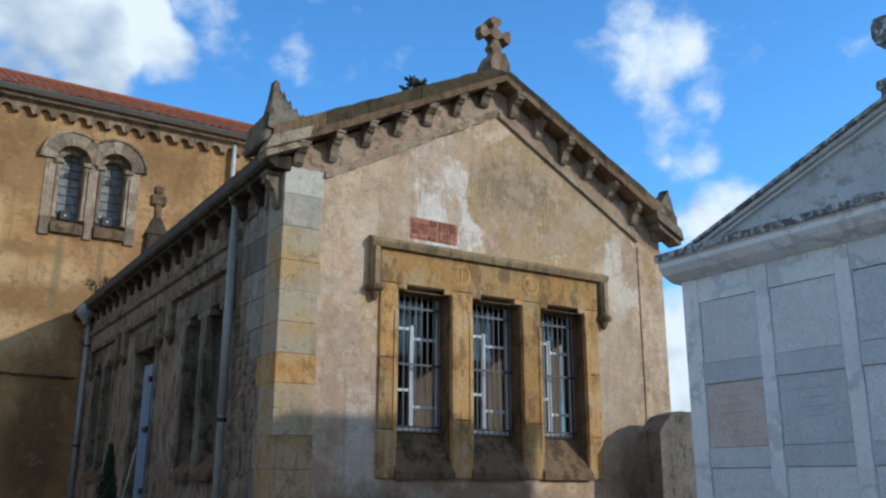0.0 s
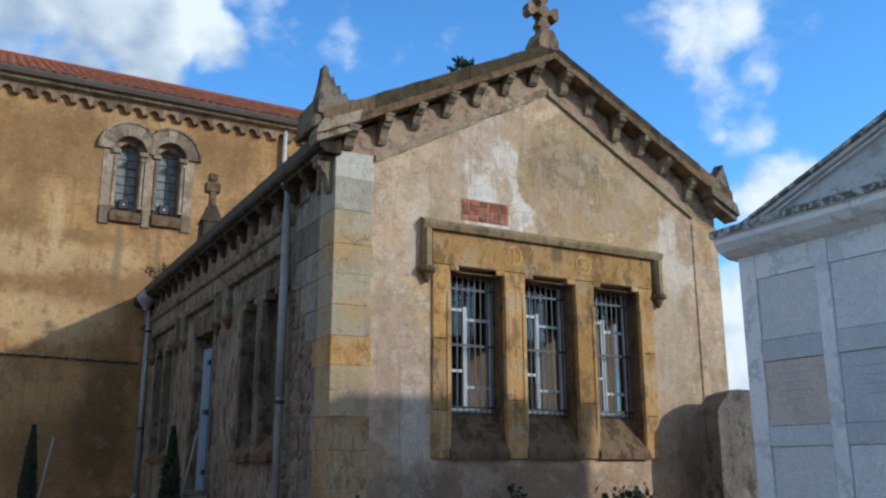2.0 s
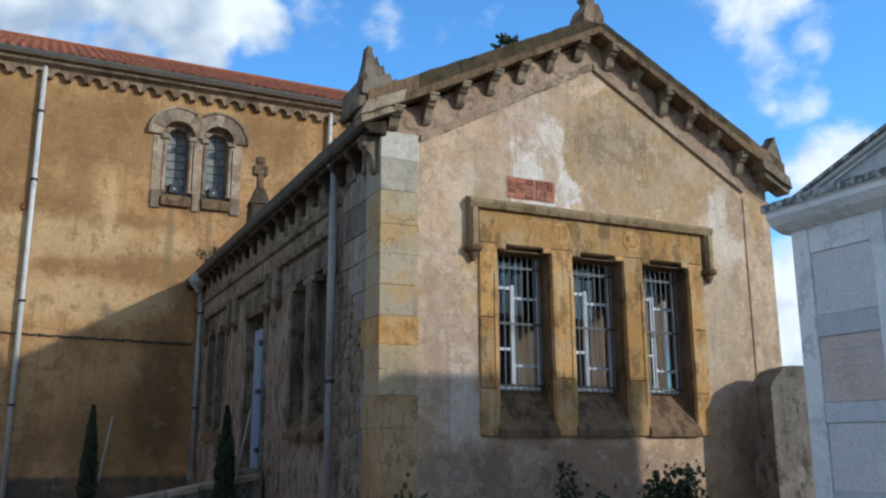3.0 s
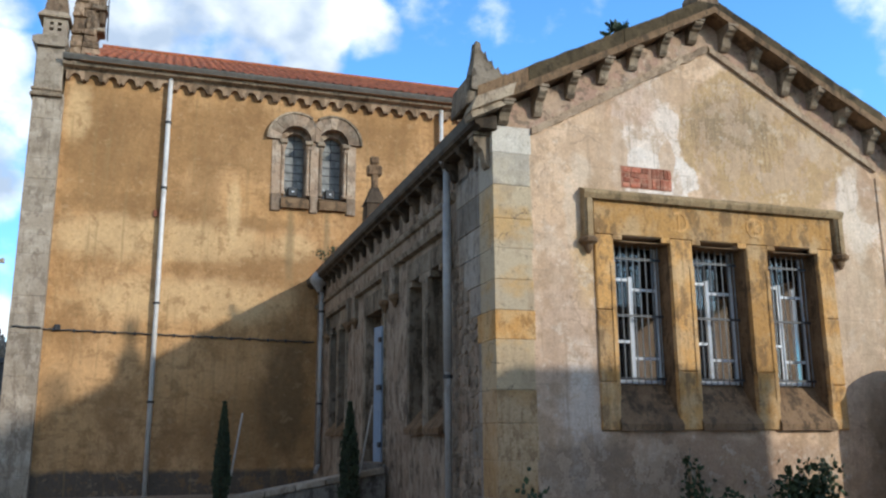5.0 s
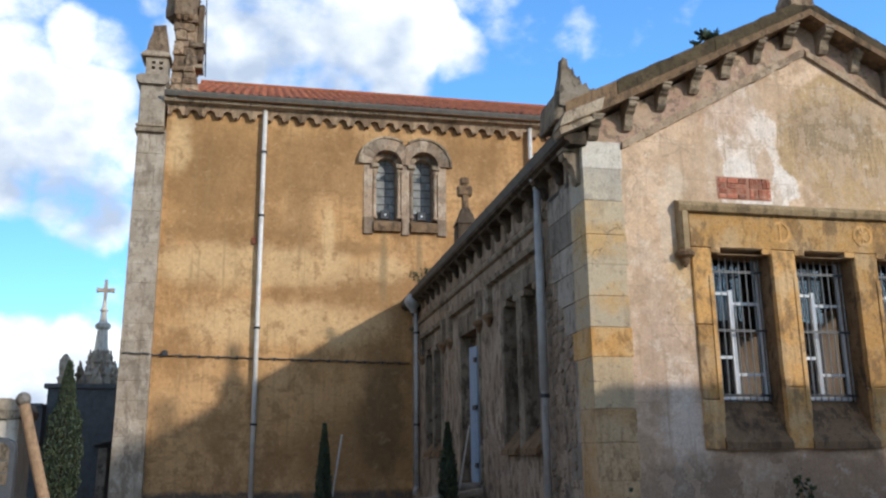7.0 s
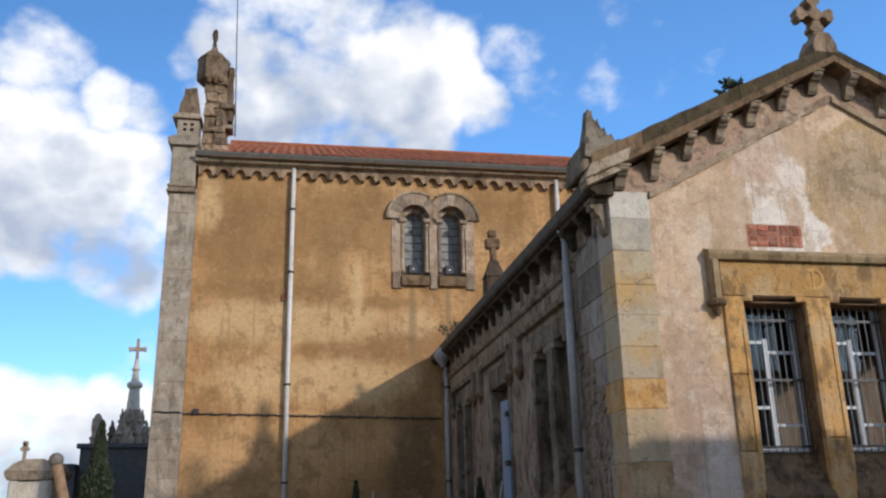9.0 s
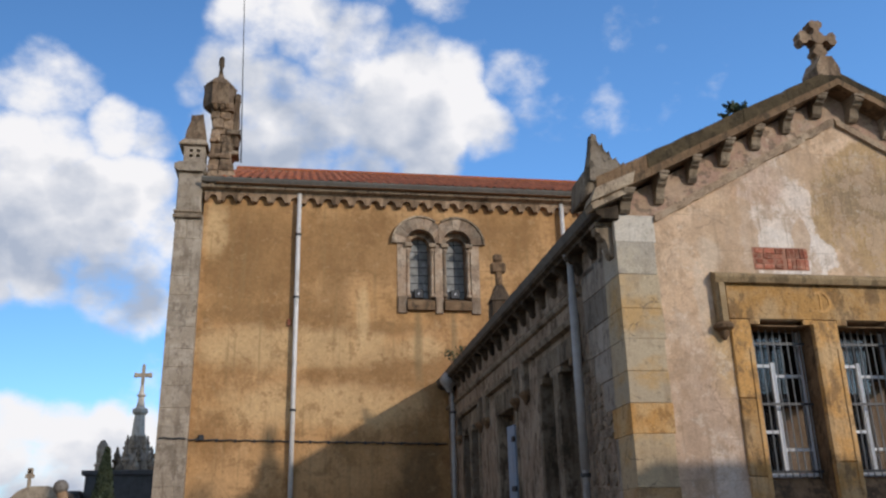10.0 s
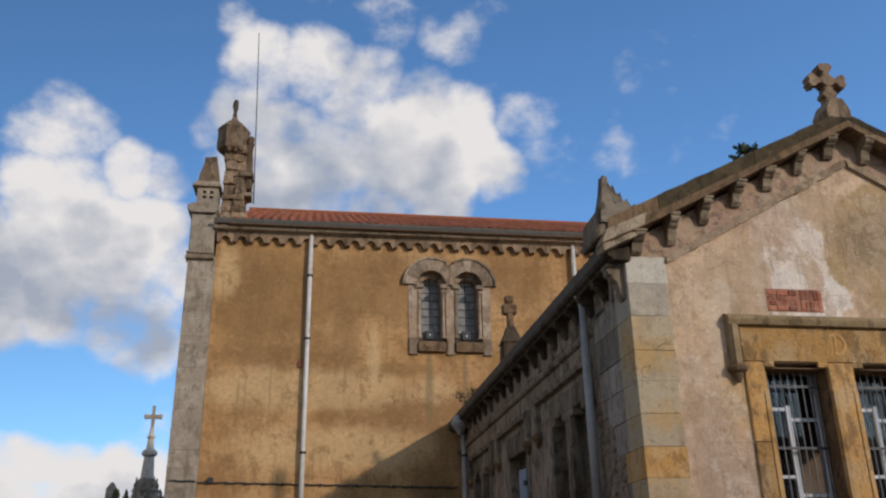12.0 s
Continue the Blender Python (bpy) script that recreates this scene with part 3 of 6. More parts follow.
# ---- builders ----
def thing(name, at, label, category, group="", kind=""):
    ob = new(name)
    ob.location = at
    ob.empty_display_size = 0.2
    return tagged(ob, label, category, group, kind)


def mesh_of(name, bm, material, smooth=False):
    bmesh.ops.recalc_face_normals(bm, faces=bm.faces)
    me = bpy.data.meshes.new(name)
    bm.to_mesh(me)
    bm.free()
    me.materials.append(material)
    if smooth:
        me.polygons.foreach_set("use_smooth", [True] * len(me.polygons))
    return me


def part(name, bm, material, parent, label="", smooth=False):
    """One mesh in world coordinates under a thing or a part."""
    ob = new(name, mesh_of(name, bm, material, smooth))
    hang(ob, parent)
    return tagged(ob, label) if label else ob


def hang(ob, parent):
    ob.parent = parent
    if parent is not None and parent.type == "EMPTY":
        ob.matrix_parent_inverse = Matrix.Translation(parent.location).inverted()
    elif parent is not None:
        ob.matrix_parent_inverse = parent.matrix_basis.inverted()


def piece(name, mesh, parent, m):
    """One more object on a shared mesh, at the pose m in the world."""
    ob = new(name, mesh)
    hang(ob, parent)
    ob.matrix_basis = m
    return ob


def box(bm, x0, y0, z0, x1, y1, z1, bevel=0.0):
    r = bmesh.ops.create_cube(bm, size=1.0, matrix=Matrix.Translation(((x0 + x1) / 2, (y0 + y1) / 2, (z0 + z1) / 2)) @ Matrix.Diagonal((abs(x1 - x0), abs(y1 - y0), abs(z1 - z0), 1)))
    if bevel:
        edges = list({e for v in r["verts"] for e in v.link_edges})
        bmesh.ops.bevel(bm, geom=edges, offset=bevel, segments=1, affect="EDGES", profile=0.5)
    return bm


def a_box(x0, y0, z0, x1, y1, z1, bevel=0.0):
    return box(bmesh.new(), x0, y0, z0, x1, y1, z1, bevel)


def prism(bm, outline, axis, lo, hi):
    """Extrude a closed 2D outline along an axis: the outline is in the other two axes, in order."""
    def at(p, v):
        return {"x": (v, p[0], p[1]), "y": (p[0], v, p[1]), "z": (p[0], p[1], v)}[axis]
    a = [bm.verts.new(at(p, lo)) for p in outline]
    b = [bm.verts.new(at(p, hi)) for p in outline]
    bm.faces.new(a), bm.faces.new(list(reversed(b)))
    for i in range(len(a)):
        j = (i + 1) % len(a)
        bm.faces.new((a[j], a[i], b[i], b[j]))
    return bm


def tube(bm, p, q, r0, r1=None, n=10):
    p, q = Vector(p), Vector(q)
    d = q - p
    m = Matrix.Translation((p + q) / 2) @ d.to_track_quat("Z", "Y").to_matrix().to_4x4()
    bmesh.ops.create_cone(bm, cap_ends=True, segments=n, radius1=r0, radius2=r0 if r1 is None else r1, depth=d.length, matrix=m)
    return bm


def lathe(bm, x, y, profile, n=12):
    """Turn a profile of (radius, z) about an upright axis."""
    rings = [[bm.verts.new((x + r * math.cos(2 * math.pi * i / n), y + r * math.sin(2 * math.pi * i / n), z)) for i in range(n)] for r, z in profile]
    for a, b in zip(rings, rings[1:]):
        for i in range(n):
            bm.faces.new((a[i], a[(i + 1) % n], b[(i + 1) % n], b[i]))
    bm.faces.new(list(reversed(rings[0]))), bm.faces.new(rings[-1])
    return bm


def holed(bm, axis, u0, u1, z0, z1, v0, v1, holes):
    """A wall slab, u along it, v through it, with rectangular holes (u0, z0, u1, z1) cut right through."""
    us = sorted({u0, u1, *[h[0] for h in holes], *[h[2] for h in holes]})
    zs = sorted({z0, z1, *[h[1] for h in holes], *[h[3] for h in holes]})
    us, zs = [u for u in us if u0 <= u <= u1], [z for z in zs if z0 <= z <= z1]

    def solid(i, j):
        if not (0 <= i < len(us) - 1 and 0 <= j < len(zs) - 1):
            return False
        cu, cz = (us[i] + us[i + 1]) / 2, (zs[j] + zs[j + 1]) / 2
        return not any(h[0] < cu < h[2] and h[1] < cz < h[3] for h in holes)

    cache = {}

    def v(i, j, k):
        key = (i, j, k)
        if key not in cache:
            d = (v0, v1)[k]
            cache[key] = bm.verts.new((us[i], d, zs[j]) if axis == "x" else (d, us[i], zs[j]))
        return cache[key]

    for i in range(len(us) - 1):
        for j in range(len(zs) - 1):
            if not solid(i, j):
                continue
            for k in (0, 1):
                bm.faces.new((v(i, j, k), v(i + 1, j, k), v(i + 1, j + 1, k), v(i, j + 1, k)))
            for di, dj, a, b in ((-1, 0, (i, j), (i, j + 1)), (1, 0, (i + 1, j), (i + 1, j + 1)), (0, -1, (i, j), (i + 1, j)), (0, 1, (i, j + 1), (i + 1, j + 1))):
                if not solid(i + di, j + dj):
                    bm.faces.new((v(*a, 0), v(*b, 0), v(*b, 1), v(*a, 1)))
    return bm


def roughen(bm, amount, scale=4.0):
    for v in bm.verts:
        v.co += noise.noise_vector(v.co * scale) * amount
    return bm


# ---- ground ----
def build_ground():
    bm = bmesh.new()
    xs = [-3000, -400, -80, -40, -20, -12, -6, -3, 0, 3, 6, 9, 12, 20, 40, 80, 400, 3000]
    ys = [-3000, -400, -80, -40, -20, -10, -5, 0, 3, 6, 9, 12, 15, 18, 21, 30, 60, 120, 400, 3000]
    grid = [[bm.verts.new((x, y, 0.4 * min(max((y - 2) / 16, 0), 1) - (0.8 * min(max((y - 60) / 60, 0), 1)))) for x in xs] for y in ys]
    for j in range(len(ys) - 1):
        for i in range(len(xs) - 1):
            bm.faces.new((grid[j][i], grid[j][i + 1], grid[j + 1][i + 1], grid[j + 1][i]))
    tagged(part("ground", bm, M_GROUND, None), "brown gravelly cemetery ground with sparse weeds", "ground", kind="structure")


build_ground()

# ---- annex: a gabled stone building ----
XL, XR, XC, YF, YB = 3.57, 9.62, 6.6, 9.0, 20.6
EAVE, SLOPE, APEX = 5.30, 0.53, 7.14
annex = thing("gabled_annex", (XC, 12.0, 0.1), "pale plastered gabled annex with sandstone trim built against the church", "building")


def rake(x):
    return APEX - SLOPE * abs(x - XC)


FRONT_W = [(5.07, 5.85), (6.155, 6.955), (7.26, 8.04)]
SIDE_W = [(10.85, 11.55), (11.78, 12.48), (17.1, 17.8), (18.0, 18.7)]
DOOR = (14.1, 15.35)


def annex_walls():
    holes = [(a, 1.70, b, 3.90) for a, b in FRONT_W] + [((a + b) / 2 - 0.27, 3.90, (a + b) / 2 + 0.27, 3.95) for a, b in FRONT_W]
    # brick repair: a shallow recess is left open right through the render coat
    bm = holed(bmesh.new(), "x", XL, XR, -0.2, 5.0, YF, YF + 0.45, holes)
    prism(bm, [(XL, 5.0), (XR, 5.0), (XR, rake(XR) - 0.2), (XC, APEX - 0.2), (XL, rake(XL) - 0.2)], "y", YF, YF + 0.45)
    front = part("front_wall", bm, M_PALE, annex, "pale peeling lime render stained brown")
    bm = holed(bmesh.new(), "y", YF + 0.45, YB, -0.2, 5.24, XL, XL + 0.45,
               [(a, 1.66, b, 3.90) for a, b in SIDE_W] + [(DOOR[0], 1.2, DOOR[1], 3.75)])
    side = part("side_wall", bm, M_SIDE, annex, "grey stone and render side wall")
    bm = holed(bmesh.new(), "y", YF + 0.45, YB, -0.2, EAVE - 0.1, XR - 0.45, XR, [(a, 2.0, b, 3.9) for a, b in ((10.6, 11.4), (11.7, 12.9), (14.3, 15.5))])
    part("side_wall", bm, M_PALE, annex)
    lights = [(a, 2.0, b, 3.9) for a, b in ((10.6, 11.4), (11.7, 12.9), (14.3, 15.5))]
    # dark linings and an added cross wall stand in for the room's shade
    part("room_shade_lining", holed(bmesh.new(), "y", YF + 0.46, YB, 1.0, 5.0, XR - 0.50, XR - 0.454, lights), M_ROOM, annex)
    part("room_shade_lining", holed(bmesh.new(), "y", YF + 0.46, YB, 1.0, 5.0, XL + 0.454, XL + 0.50, [(a, 1.66, b, 3.90) for a, b in SIDE_W] + [(DOOR[0], 1.2, DOOR[1], 3.75)]), M_ROOM, annex)
    part("added_partition", a_box(XL + 0.51, 16.2, 1.0, XR - 0.51, 16.3, 5.0), M_ROOM, annex)
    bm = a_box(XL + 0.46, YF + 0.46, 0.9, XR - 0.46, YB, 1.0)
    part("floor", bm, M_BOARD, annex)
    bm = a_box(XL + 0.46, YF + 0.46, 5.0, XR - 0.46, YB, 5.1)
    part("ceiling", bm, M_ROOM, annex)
    return front, side


front_wall, side_wall = annex_walls()


CC = 6.58


def annex_roof():
    y0, y1 = YF - 0.02, YB
    for s in (-1, 1):
        xo = XC + s * 3.06
        bm = prism(bmesh.new(), [(XC, APEX - 0.17), (xo, rake(xo) - 0.17), (xo, rake(xo) - 0.05), (XC, APEX - 0.05)], "y", y0 + 0.3, y1)
        part("roof", bm, M_TILE, annex, "weathered clay tile roof slope")
        # rake coping in separate stones: a weathered upper course over a thin projecting lip
        n = 5
        for i in range(n):
            u0, u1 = 3.27 * i / n, 3.27 * (i + 1) / n
            u1 -= 0.004
            xs = (CC + s * u0, CC + s * u1)
            top, mid, low = [7.21 - 0.505 * u for u in (u0, u1)], [7.035 - 0.515 * u for u in (u0, u1)], [6.95 - 0.52 * u for u in (u0, u1)]
            bm = prism(bmesh.new(), [(xs[0], mid[0]), (xs[1], mid[1]), (xs[1], top[1]), (xs[0], top[0])], "y", YF - 0.20 - 0.008 * (i % 2), YF + 0.30)
            bmesh.ops.subdivide_edges(bm, edges=[e for e in bm.edges if e.calc_length() > 0.4], cuts=5)
            roughen(bm, 0.012, 7.0)
            part("rake_coping", bm, M_COPING if i < n - 1 else M_SILL, annex, "dark mossy stone coping" if i < n - 1 else "greyer coping end stone")
            bm = prism(bmesh.new(), [(xs[0], low[0]), (xs[1], low[1]), (xs[1], mid[1] - 0.003), (xs[0], mid[0] - 0.003)], "y", YF - 0.275, YF + 0.28)
            bmesh.ops.subdivide_edges(bm, edges=[e for e in bm.edges if e.calc_length() > 0.4], cuts=5)
            roughen(bm, 0.010, 8.0)
            part("coping_lip", bm, M_SILL, annex)


annex_roof()


# ---- annex: trim of the gable front ----
def console_mesh(name, w, depth, height, material):
    """A scrolled stone bracket with its top at z 0, its back on y 0, reaching out along -y."""
    d, h = depth, height
    out = [(0, 0), (-d, 0), (-d, -0.22 * h), (-0.93 * d, -0.30 * h), (-0.84 * d, -0.26 * h), (-0.72 * d, -0.42 * h), (-0.52 * d, -0.50 * h),
           (-0.42 * d, -0.66 * h), (-0.36 * d, -0.86 * h), (-0.2 * d, -h), (0, -0.96 * h)]
    bm = prism(bmesh.new(), out, "x", -w / 2, w / 2)
    box(bm, -w * 0.62, -d * 1.06, -0.10 * h, w * 0.62, 0, 0.0)
    return mesh_of(name, bm, material)


def gable_trim():
    con = console_mesh("bracket", 0.115, 0.26, 0.30, M_GREY)
    for s in (-1, 1):
        for i in range(7):
            x = XC + s * (0.25 + 0.445 * i)
            o = piece("bracket", con, annex, pose(x, YF + 0.005, rake(x) - 0.20 + 0.03))
            o.scale = (random.uniform(0.8, 1.15), random.uniform(0.7, 1.05), random.uniform(0.65, 1.12))
        # inner raking moulding
        x0, x1 = XC + s * 0.02, XC + s * 2.55
        z0, z1 = 6.50, 6.50 - 0.555 * 2.53
        bm = prism(bmesh.new(), [(x0, z0), (x1, z1), (x1, z1 + 0.075), (x0, z0 + 0.075)], "y", YF - 0.045, YF + 0.05)
        prism(bm, [(x0, z0 + 0.078), (x1, z1 + 0.078), (x1, z1 + 0.11), (x0, z0 + 0.11)], "y", YF - 0.02, YF + 0.05)
        bmesh.ops.subdivide_edges(bm, edges=[e for e in bm.edges if e.calc_length() > 1], cuts=24)
        roughen(bm, 0.028 if s < 0 else 0.006, 8.0)
        part("raking_moulding", bm, M_CRUMB, annex, "crumbling raking moulding" if s < 0 else "")
    # right corner strip, flush but for a slim groove
    part("corner_strip", a_box(9.14, YF - 0.022, 0.1, XR + 0.022, YF + 0.3, 5.02, 0.01), M_PALE, annex)
    # corner acroteria: a jagged leaf on its plinth
    wing = [(-0.12, 0.0), (0.42, 0.0), (0.45, 0.12), (0.41, 0.19), (0.36, 0.15), (0.34, 0.25), (0.28, 0.20), (0.25, 0.32), (0.20, 0.26), (0.17, 0.40), (0.12, 0.33), (0.09, 0.50), (0.04, 0.44), (0.02, 0.61), (-0.05, 0.62), (-0.07, 0.42), (-0.10, 0.25)]
    for s, cx, zb, grow in ((1, 3.36, 5.52, 1.0), (-1, 9.70, 5.47, 0.84)):
        bm = bmesh.new()
        prism(bm, [(cx + s * px * grow, zb + pz * grow) for px, pz in wing], "y", YF - 0.20, YF + 0.06)
        bmesh.ops.triangulate(bm, faces=bm.faces)
        bmesh.ops.subdivide_edges(bm, edges=bm.edges, cuts=3, use_grid_fill=True)
        for v in bm.verts:
            h = max(0.0, min(1.0, (v.co.z - zb - 0.1) / 0.5))
            v.co.y += (YF - 0.11 - v.co.y) * 0.5 * h
            v.co.x += (cx - v.co.x) * 0.25 * h
        roughen(bm, 0.014, 9.0)
        roughen(bm, 0.010, 37.0)
        finial = part("corner_finial", bm, M_SIDETRIM, annex, "eroded leaf-shaped stone corner finial")
        bm = prism(bmesh.new(), [(cx + s * px, zb + pz) for px, pz in ((-0.18, -0.20), (0.30, -0.04), (0.43, 0.16), (0.34, 0.24), (0.02, 0.31), (-0.14, 0.17))], "y", YF - 0.16, YF + 0.42)
        bmesh.ops.bevel(bm, geom=list(bm.edges), offset=0.02, segments=1, affect="EDGES")
        part("finial_plinth", roughen(bm, 0.012, 6.0), M_GREY, finial)
        # moulded stop of the coping under the finial
        bm = prism(bmesh.new(), [(cx + s * px, zb + pz) for px, pz in ((-0.16, -0.30), (0.36, -0.05), (0.40, 0.10), (-0.10, -0.13))], "y", YF - 0.30, YF - 0.02)
        prism(bm, [(cx + s * px, zb + pz) for px, pz in ((-0.13, -0.37), (0.30, -0.16), (0.32, -0.08), (-0.15, -0.30))], "y", YF - 0.25, YF - 0.02)
        part("coping_stop", roughen(bm, 0.008, 6.0), M_GREY, finial)
    # pedestal of the gable cross
    CX = 6.54
    bm = prism(bmesh.new(), [(CX - 0.16, APEX - 0.02), (CX + 0.16, APEX - 0.02), (CX + 0.16, APEX + 0.10), (CX + 0.08, APEX + 0.26), (CX - 0.08, APEX + 0.26), (CX - 0.16, APEX + 0.10)], "y", YF - 0.2, YF + 0.14)
    pedestal = part("cross_pedestal", bm, M_TURRET, annex)
    # cross with flared, notched arms
    zc, yc = APEX + 0.585, YF - 0.03
    arm = [(0.036, 0.0), (0.042, 0.09), (0.036, 0.13), (0.085, 0.17), (0.10, 0.225), (0.045, 0.265), (0.0, 0.25)]
    bm = bmesh.new()
    for k in range(4):
        c, sn = math.cos(k * math.pi / 2), math.sin(k * math.pi / 2)
        o = [(px, pz) for px, pz in arm] + [(-px, pz) for px, pz in reversed(arm[:-1])]
        prism(bm, [(CX + px * c - pz * sn, zc + px * sn + pz * c) for px, pz in o], "y", yc - 0.075, yc + 0.075)
    bmesh.ops.create_cone(bm, cap_ends=True, segments=16, radius1=0.09, radius2=0.09, depth=0.17, matrix=Matrix.Translation((CX, yc, zc)) @ Matrix.Rotation(math.pi / 2, 4, "X"))
    box(bm, CX - 0.06, yc - 0.07, APEX + 0.22, CX + 0.06, yc + 0.07, zc - 0.1)
    part("gable_cross", bm, M_TURRET, annex, "lichened stone cross with flared arms")


gable_trim()


M_HOOD = stone("brown_hood_sandstone", (0.31, 0.215, 0.115), (0.10, 0.075, 0.045), (0.40, 0.29, 0.165), 0.1, soot=0.6)


def window_surround():
    """Sandstone frame of the three front lights, built as separate stones."""
    s0, s1, top = 4.83, 8.28, 4.36
    pr = YF - 0.035
    spans = [(s0, FRONT_W[0][0]), (FRONT_W[0][1], FRONT_W[1][0]), (FRONT_W[1][1], FRONT_W[2][0]), (FRONT_W[2][1], s1)]
    surround = part("window_surround", holed(bmesh.new(), "x", s0, s1, 3.96, top, pr, YF + 0.05, []), M_SURROUND, annex, "honey sandstone lintel with carved roundels")
    for i, (a, b) in enumerate(spans):
        cuts = [1.66, 2.21, 3.05, 3.955] if i in (0, 3) else [1.66, 2.35, 3.955]
        for z0, z1 in zip(cuts, cuts[1:]):
            part("jamb_stone", a_box(a - 0.004, pr, z0 + 0.003, b + 0.004, YF + 0.30, z1 - 0.003, 0.012), M_SURROUND, surround)
        # chamfer strips that stop short of head and foot
        for side, x in ((-1, a), (1, b)):
            if (i == 0 and side < 0) or (i == 3 and side > 0):
                continue
            bm = prism(bmesh.new(), [(x, pr - 0.012), (x - side * 0.05, pr - 0.012), (x, pr + 0.05)], "z", 2.0, 3.62)
            part("chamfer", bm, M_SURROUND, surround)
    # flat heads with a shallow raised centre
    for a, b in FRONT_W:
        m = (a + b) / 2
        for u, v in ((a - 0.001, m - 0.27), (m + 0.27, b + 0.001)):
            part("head_stone", a_box(u, pr, 3.894, v, YF + 0.3, 3.958, 0.004), M_SURROUND, surround)
    # hood mould with dropped ends and moulded stops
    bm = prism(bmesh.new(), [(YF + 0.03, top), (YF - 0.10, top + 0.01), (YF - 0.13, top + 0.07), (YF - 0.13, top + 0.10), (YF + 0.03, top + 0.17)], "x", s0 - 0.16, s1 + 0.16)
    hood = part("hood_mould", bm, M_HOOD, annex, "weathered stone hood mould over the lights")
    for x in (s0 - 0.16, s1 + 0.035):
        bm = a_box(x, YF - 0.10, 3.90, x + 0.125, YF + 0.03, top + 0.02, 0.02)
        box(bm, x + 0.03, YF - 0.125, 3.90, x + 0.095, YF, top)
        part("hood_drop", bm, M_HOOD, hood)
        bm = lathe(bmesh.new(), x + 0.0625, YF - 0.05, [(0.02, 3.70), (0.05, 3.76), (0.06, 3.80), (0.11, 3.83), (0.115, 3.87), (0.09, 3.90)], 12)
        part("hood_stop", bm, M_SILL, hood)
    # carved roundels on the lintel
    for cx in (5.99, 7.10):
        bm = bmesh.new()
        n = 20
        for k in range(n):
            if cx < 6.5 and 6 < k < 14:
                continue
            a0, a1 = 2 * math.pi * k / n, 2 * math.pi * (k + 1) / n
            prism(bm, [(cx + r * math.cos(t), 4.17 + r * math.sin(t)) for r, t in ((0.10, a0), (0.135, a0), (0.135, a1), (0.10, a1))], "y", pr - 0.008, pr + 0.01)
        box(bm, cx - 0.012, pr - 0.007, 4.05, cx + 0.012, pr + 0.01, 4.29)
        if cx > 6.5:
            for t in (0.6, 2.2):
                c, sn = math.cos(t), math.sin(t)
                prism(bm, [(cx + u * c - w * sn, 4.17 + u * sn + w * c) for u, w in ((-0.11, -0.012), (0.11, -0.012), (0.11, 0.012), (-0.11, 0.012))], "y", pr - 0.006, pr + 0.01)
        part("carved_roundel", bm, M_SURROUND, surround)


window_surround()


def front_window(a, b):
    m = (a + b) / 2
    # sloping sill
    bm = prism(bmesh.new(), [(YF - 0.07, 1.66), (YF - 0.07, 1.74), (YF + 0.24, 2.19), (YF + 0.36, 2.22), (YF + 0.36, 1.66)], "x", a - 0.02, b + 0.02)
    part("window_sill", bm, M_SILL, annex, "sooty sloping stone sill")
    # dark slips on the right reveal and the head, coloured to stand for shade
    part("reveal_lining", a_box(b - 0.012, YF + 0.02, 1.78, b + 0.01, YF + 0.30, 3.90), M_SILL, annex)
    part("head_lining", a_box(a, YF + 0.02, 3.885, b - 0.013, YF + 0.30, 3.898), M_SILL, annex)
    y = YF + 0.30
    bm = bmesh.new()
    for x0, x1 in ((a, a + 0.035), (b - 0.035, b), (m - 0.03, m + 0.03)):
        box(bm, x0, y, 2.22, x1, y + 0.05, 3.52 if a < x0 < b - 0.06 else 3.95)
    box(bm, a, y + 0.003, 2.22, b, y + 0.047, 2.26)
    box(bm, a, y + 0.003, 3.90, b, y + 0.047, 3.95)
    win = part("window", bm, M_WHITE, annex, "white painted casement behind iron bars")
    for u, v, zs in ((a + 0.035, m - 0.03, (2.72, 3.48)), (m + 0.03, b - 0.035, (2.52, 3.36))):
        for z in zs:
            part("glazing_bar", a_box(u, y + 0.006, z - 0.017, v, y + 0.044, z + 0.017), M_WHITE, win)
        pane = part("pane", a_box(u, y + 0.022, 2.28, v, y + 0.028, 3.88), M_GLASS, win)
        pane.visible_shadow = False
    yb = YF + 0.20
    for k in range(9):
        x = a + 0.05 + (b - a - 0.1) * k / 8
        part("iron_bar", tube(bmesh.new(), (x, yb, 2.20), (x, yb, 3.94), 0.0075, n=6), M_BAR, win)
    for z in (2.27, 3.02, 3.72):
        part("cross_bar", a_box(a, yb - 0.012, z - 0.014, b, yb + 0.012, z + 0.014), M_IRON, win)


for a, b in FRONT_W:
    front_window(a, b)


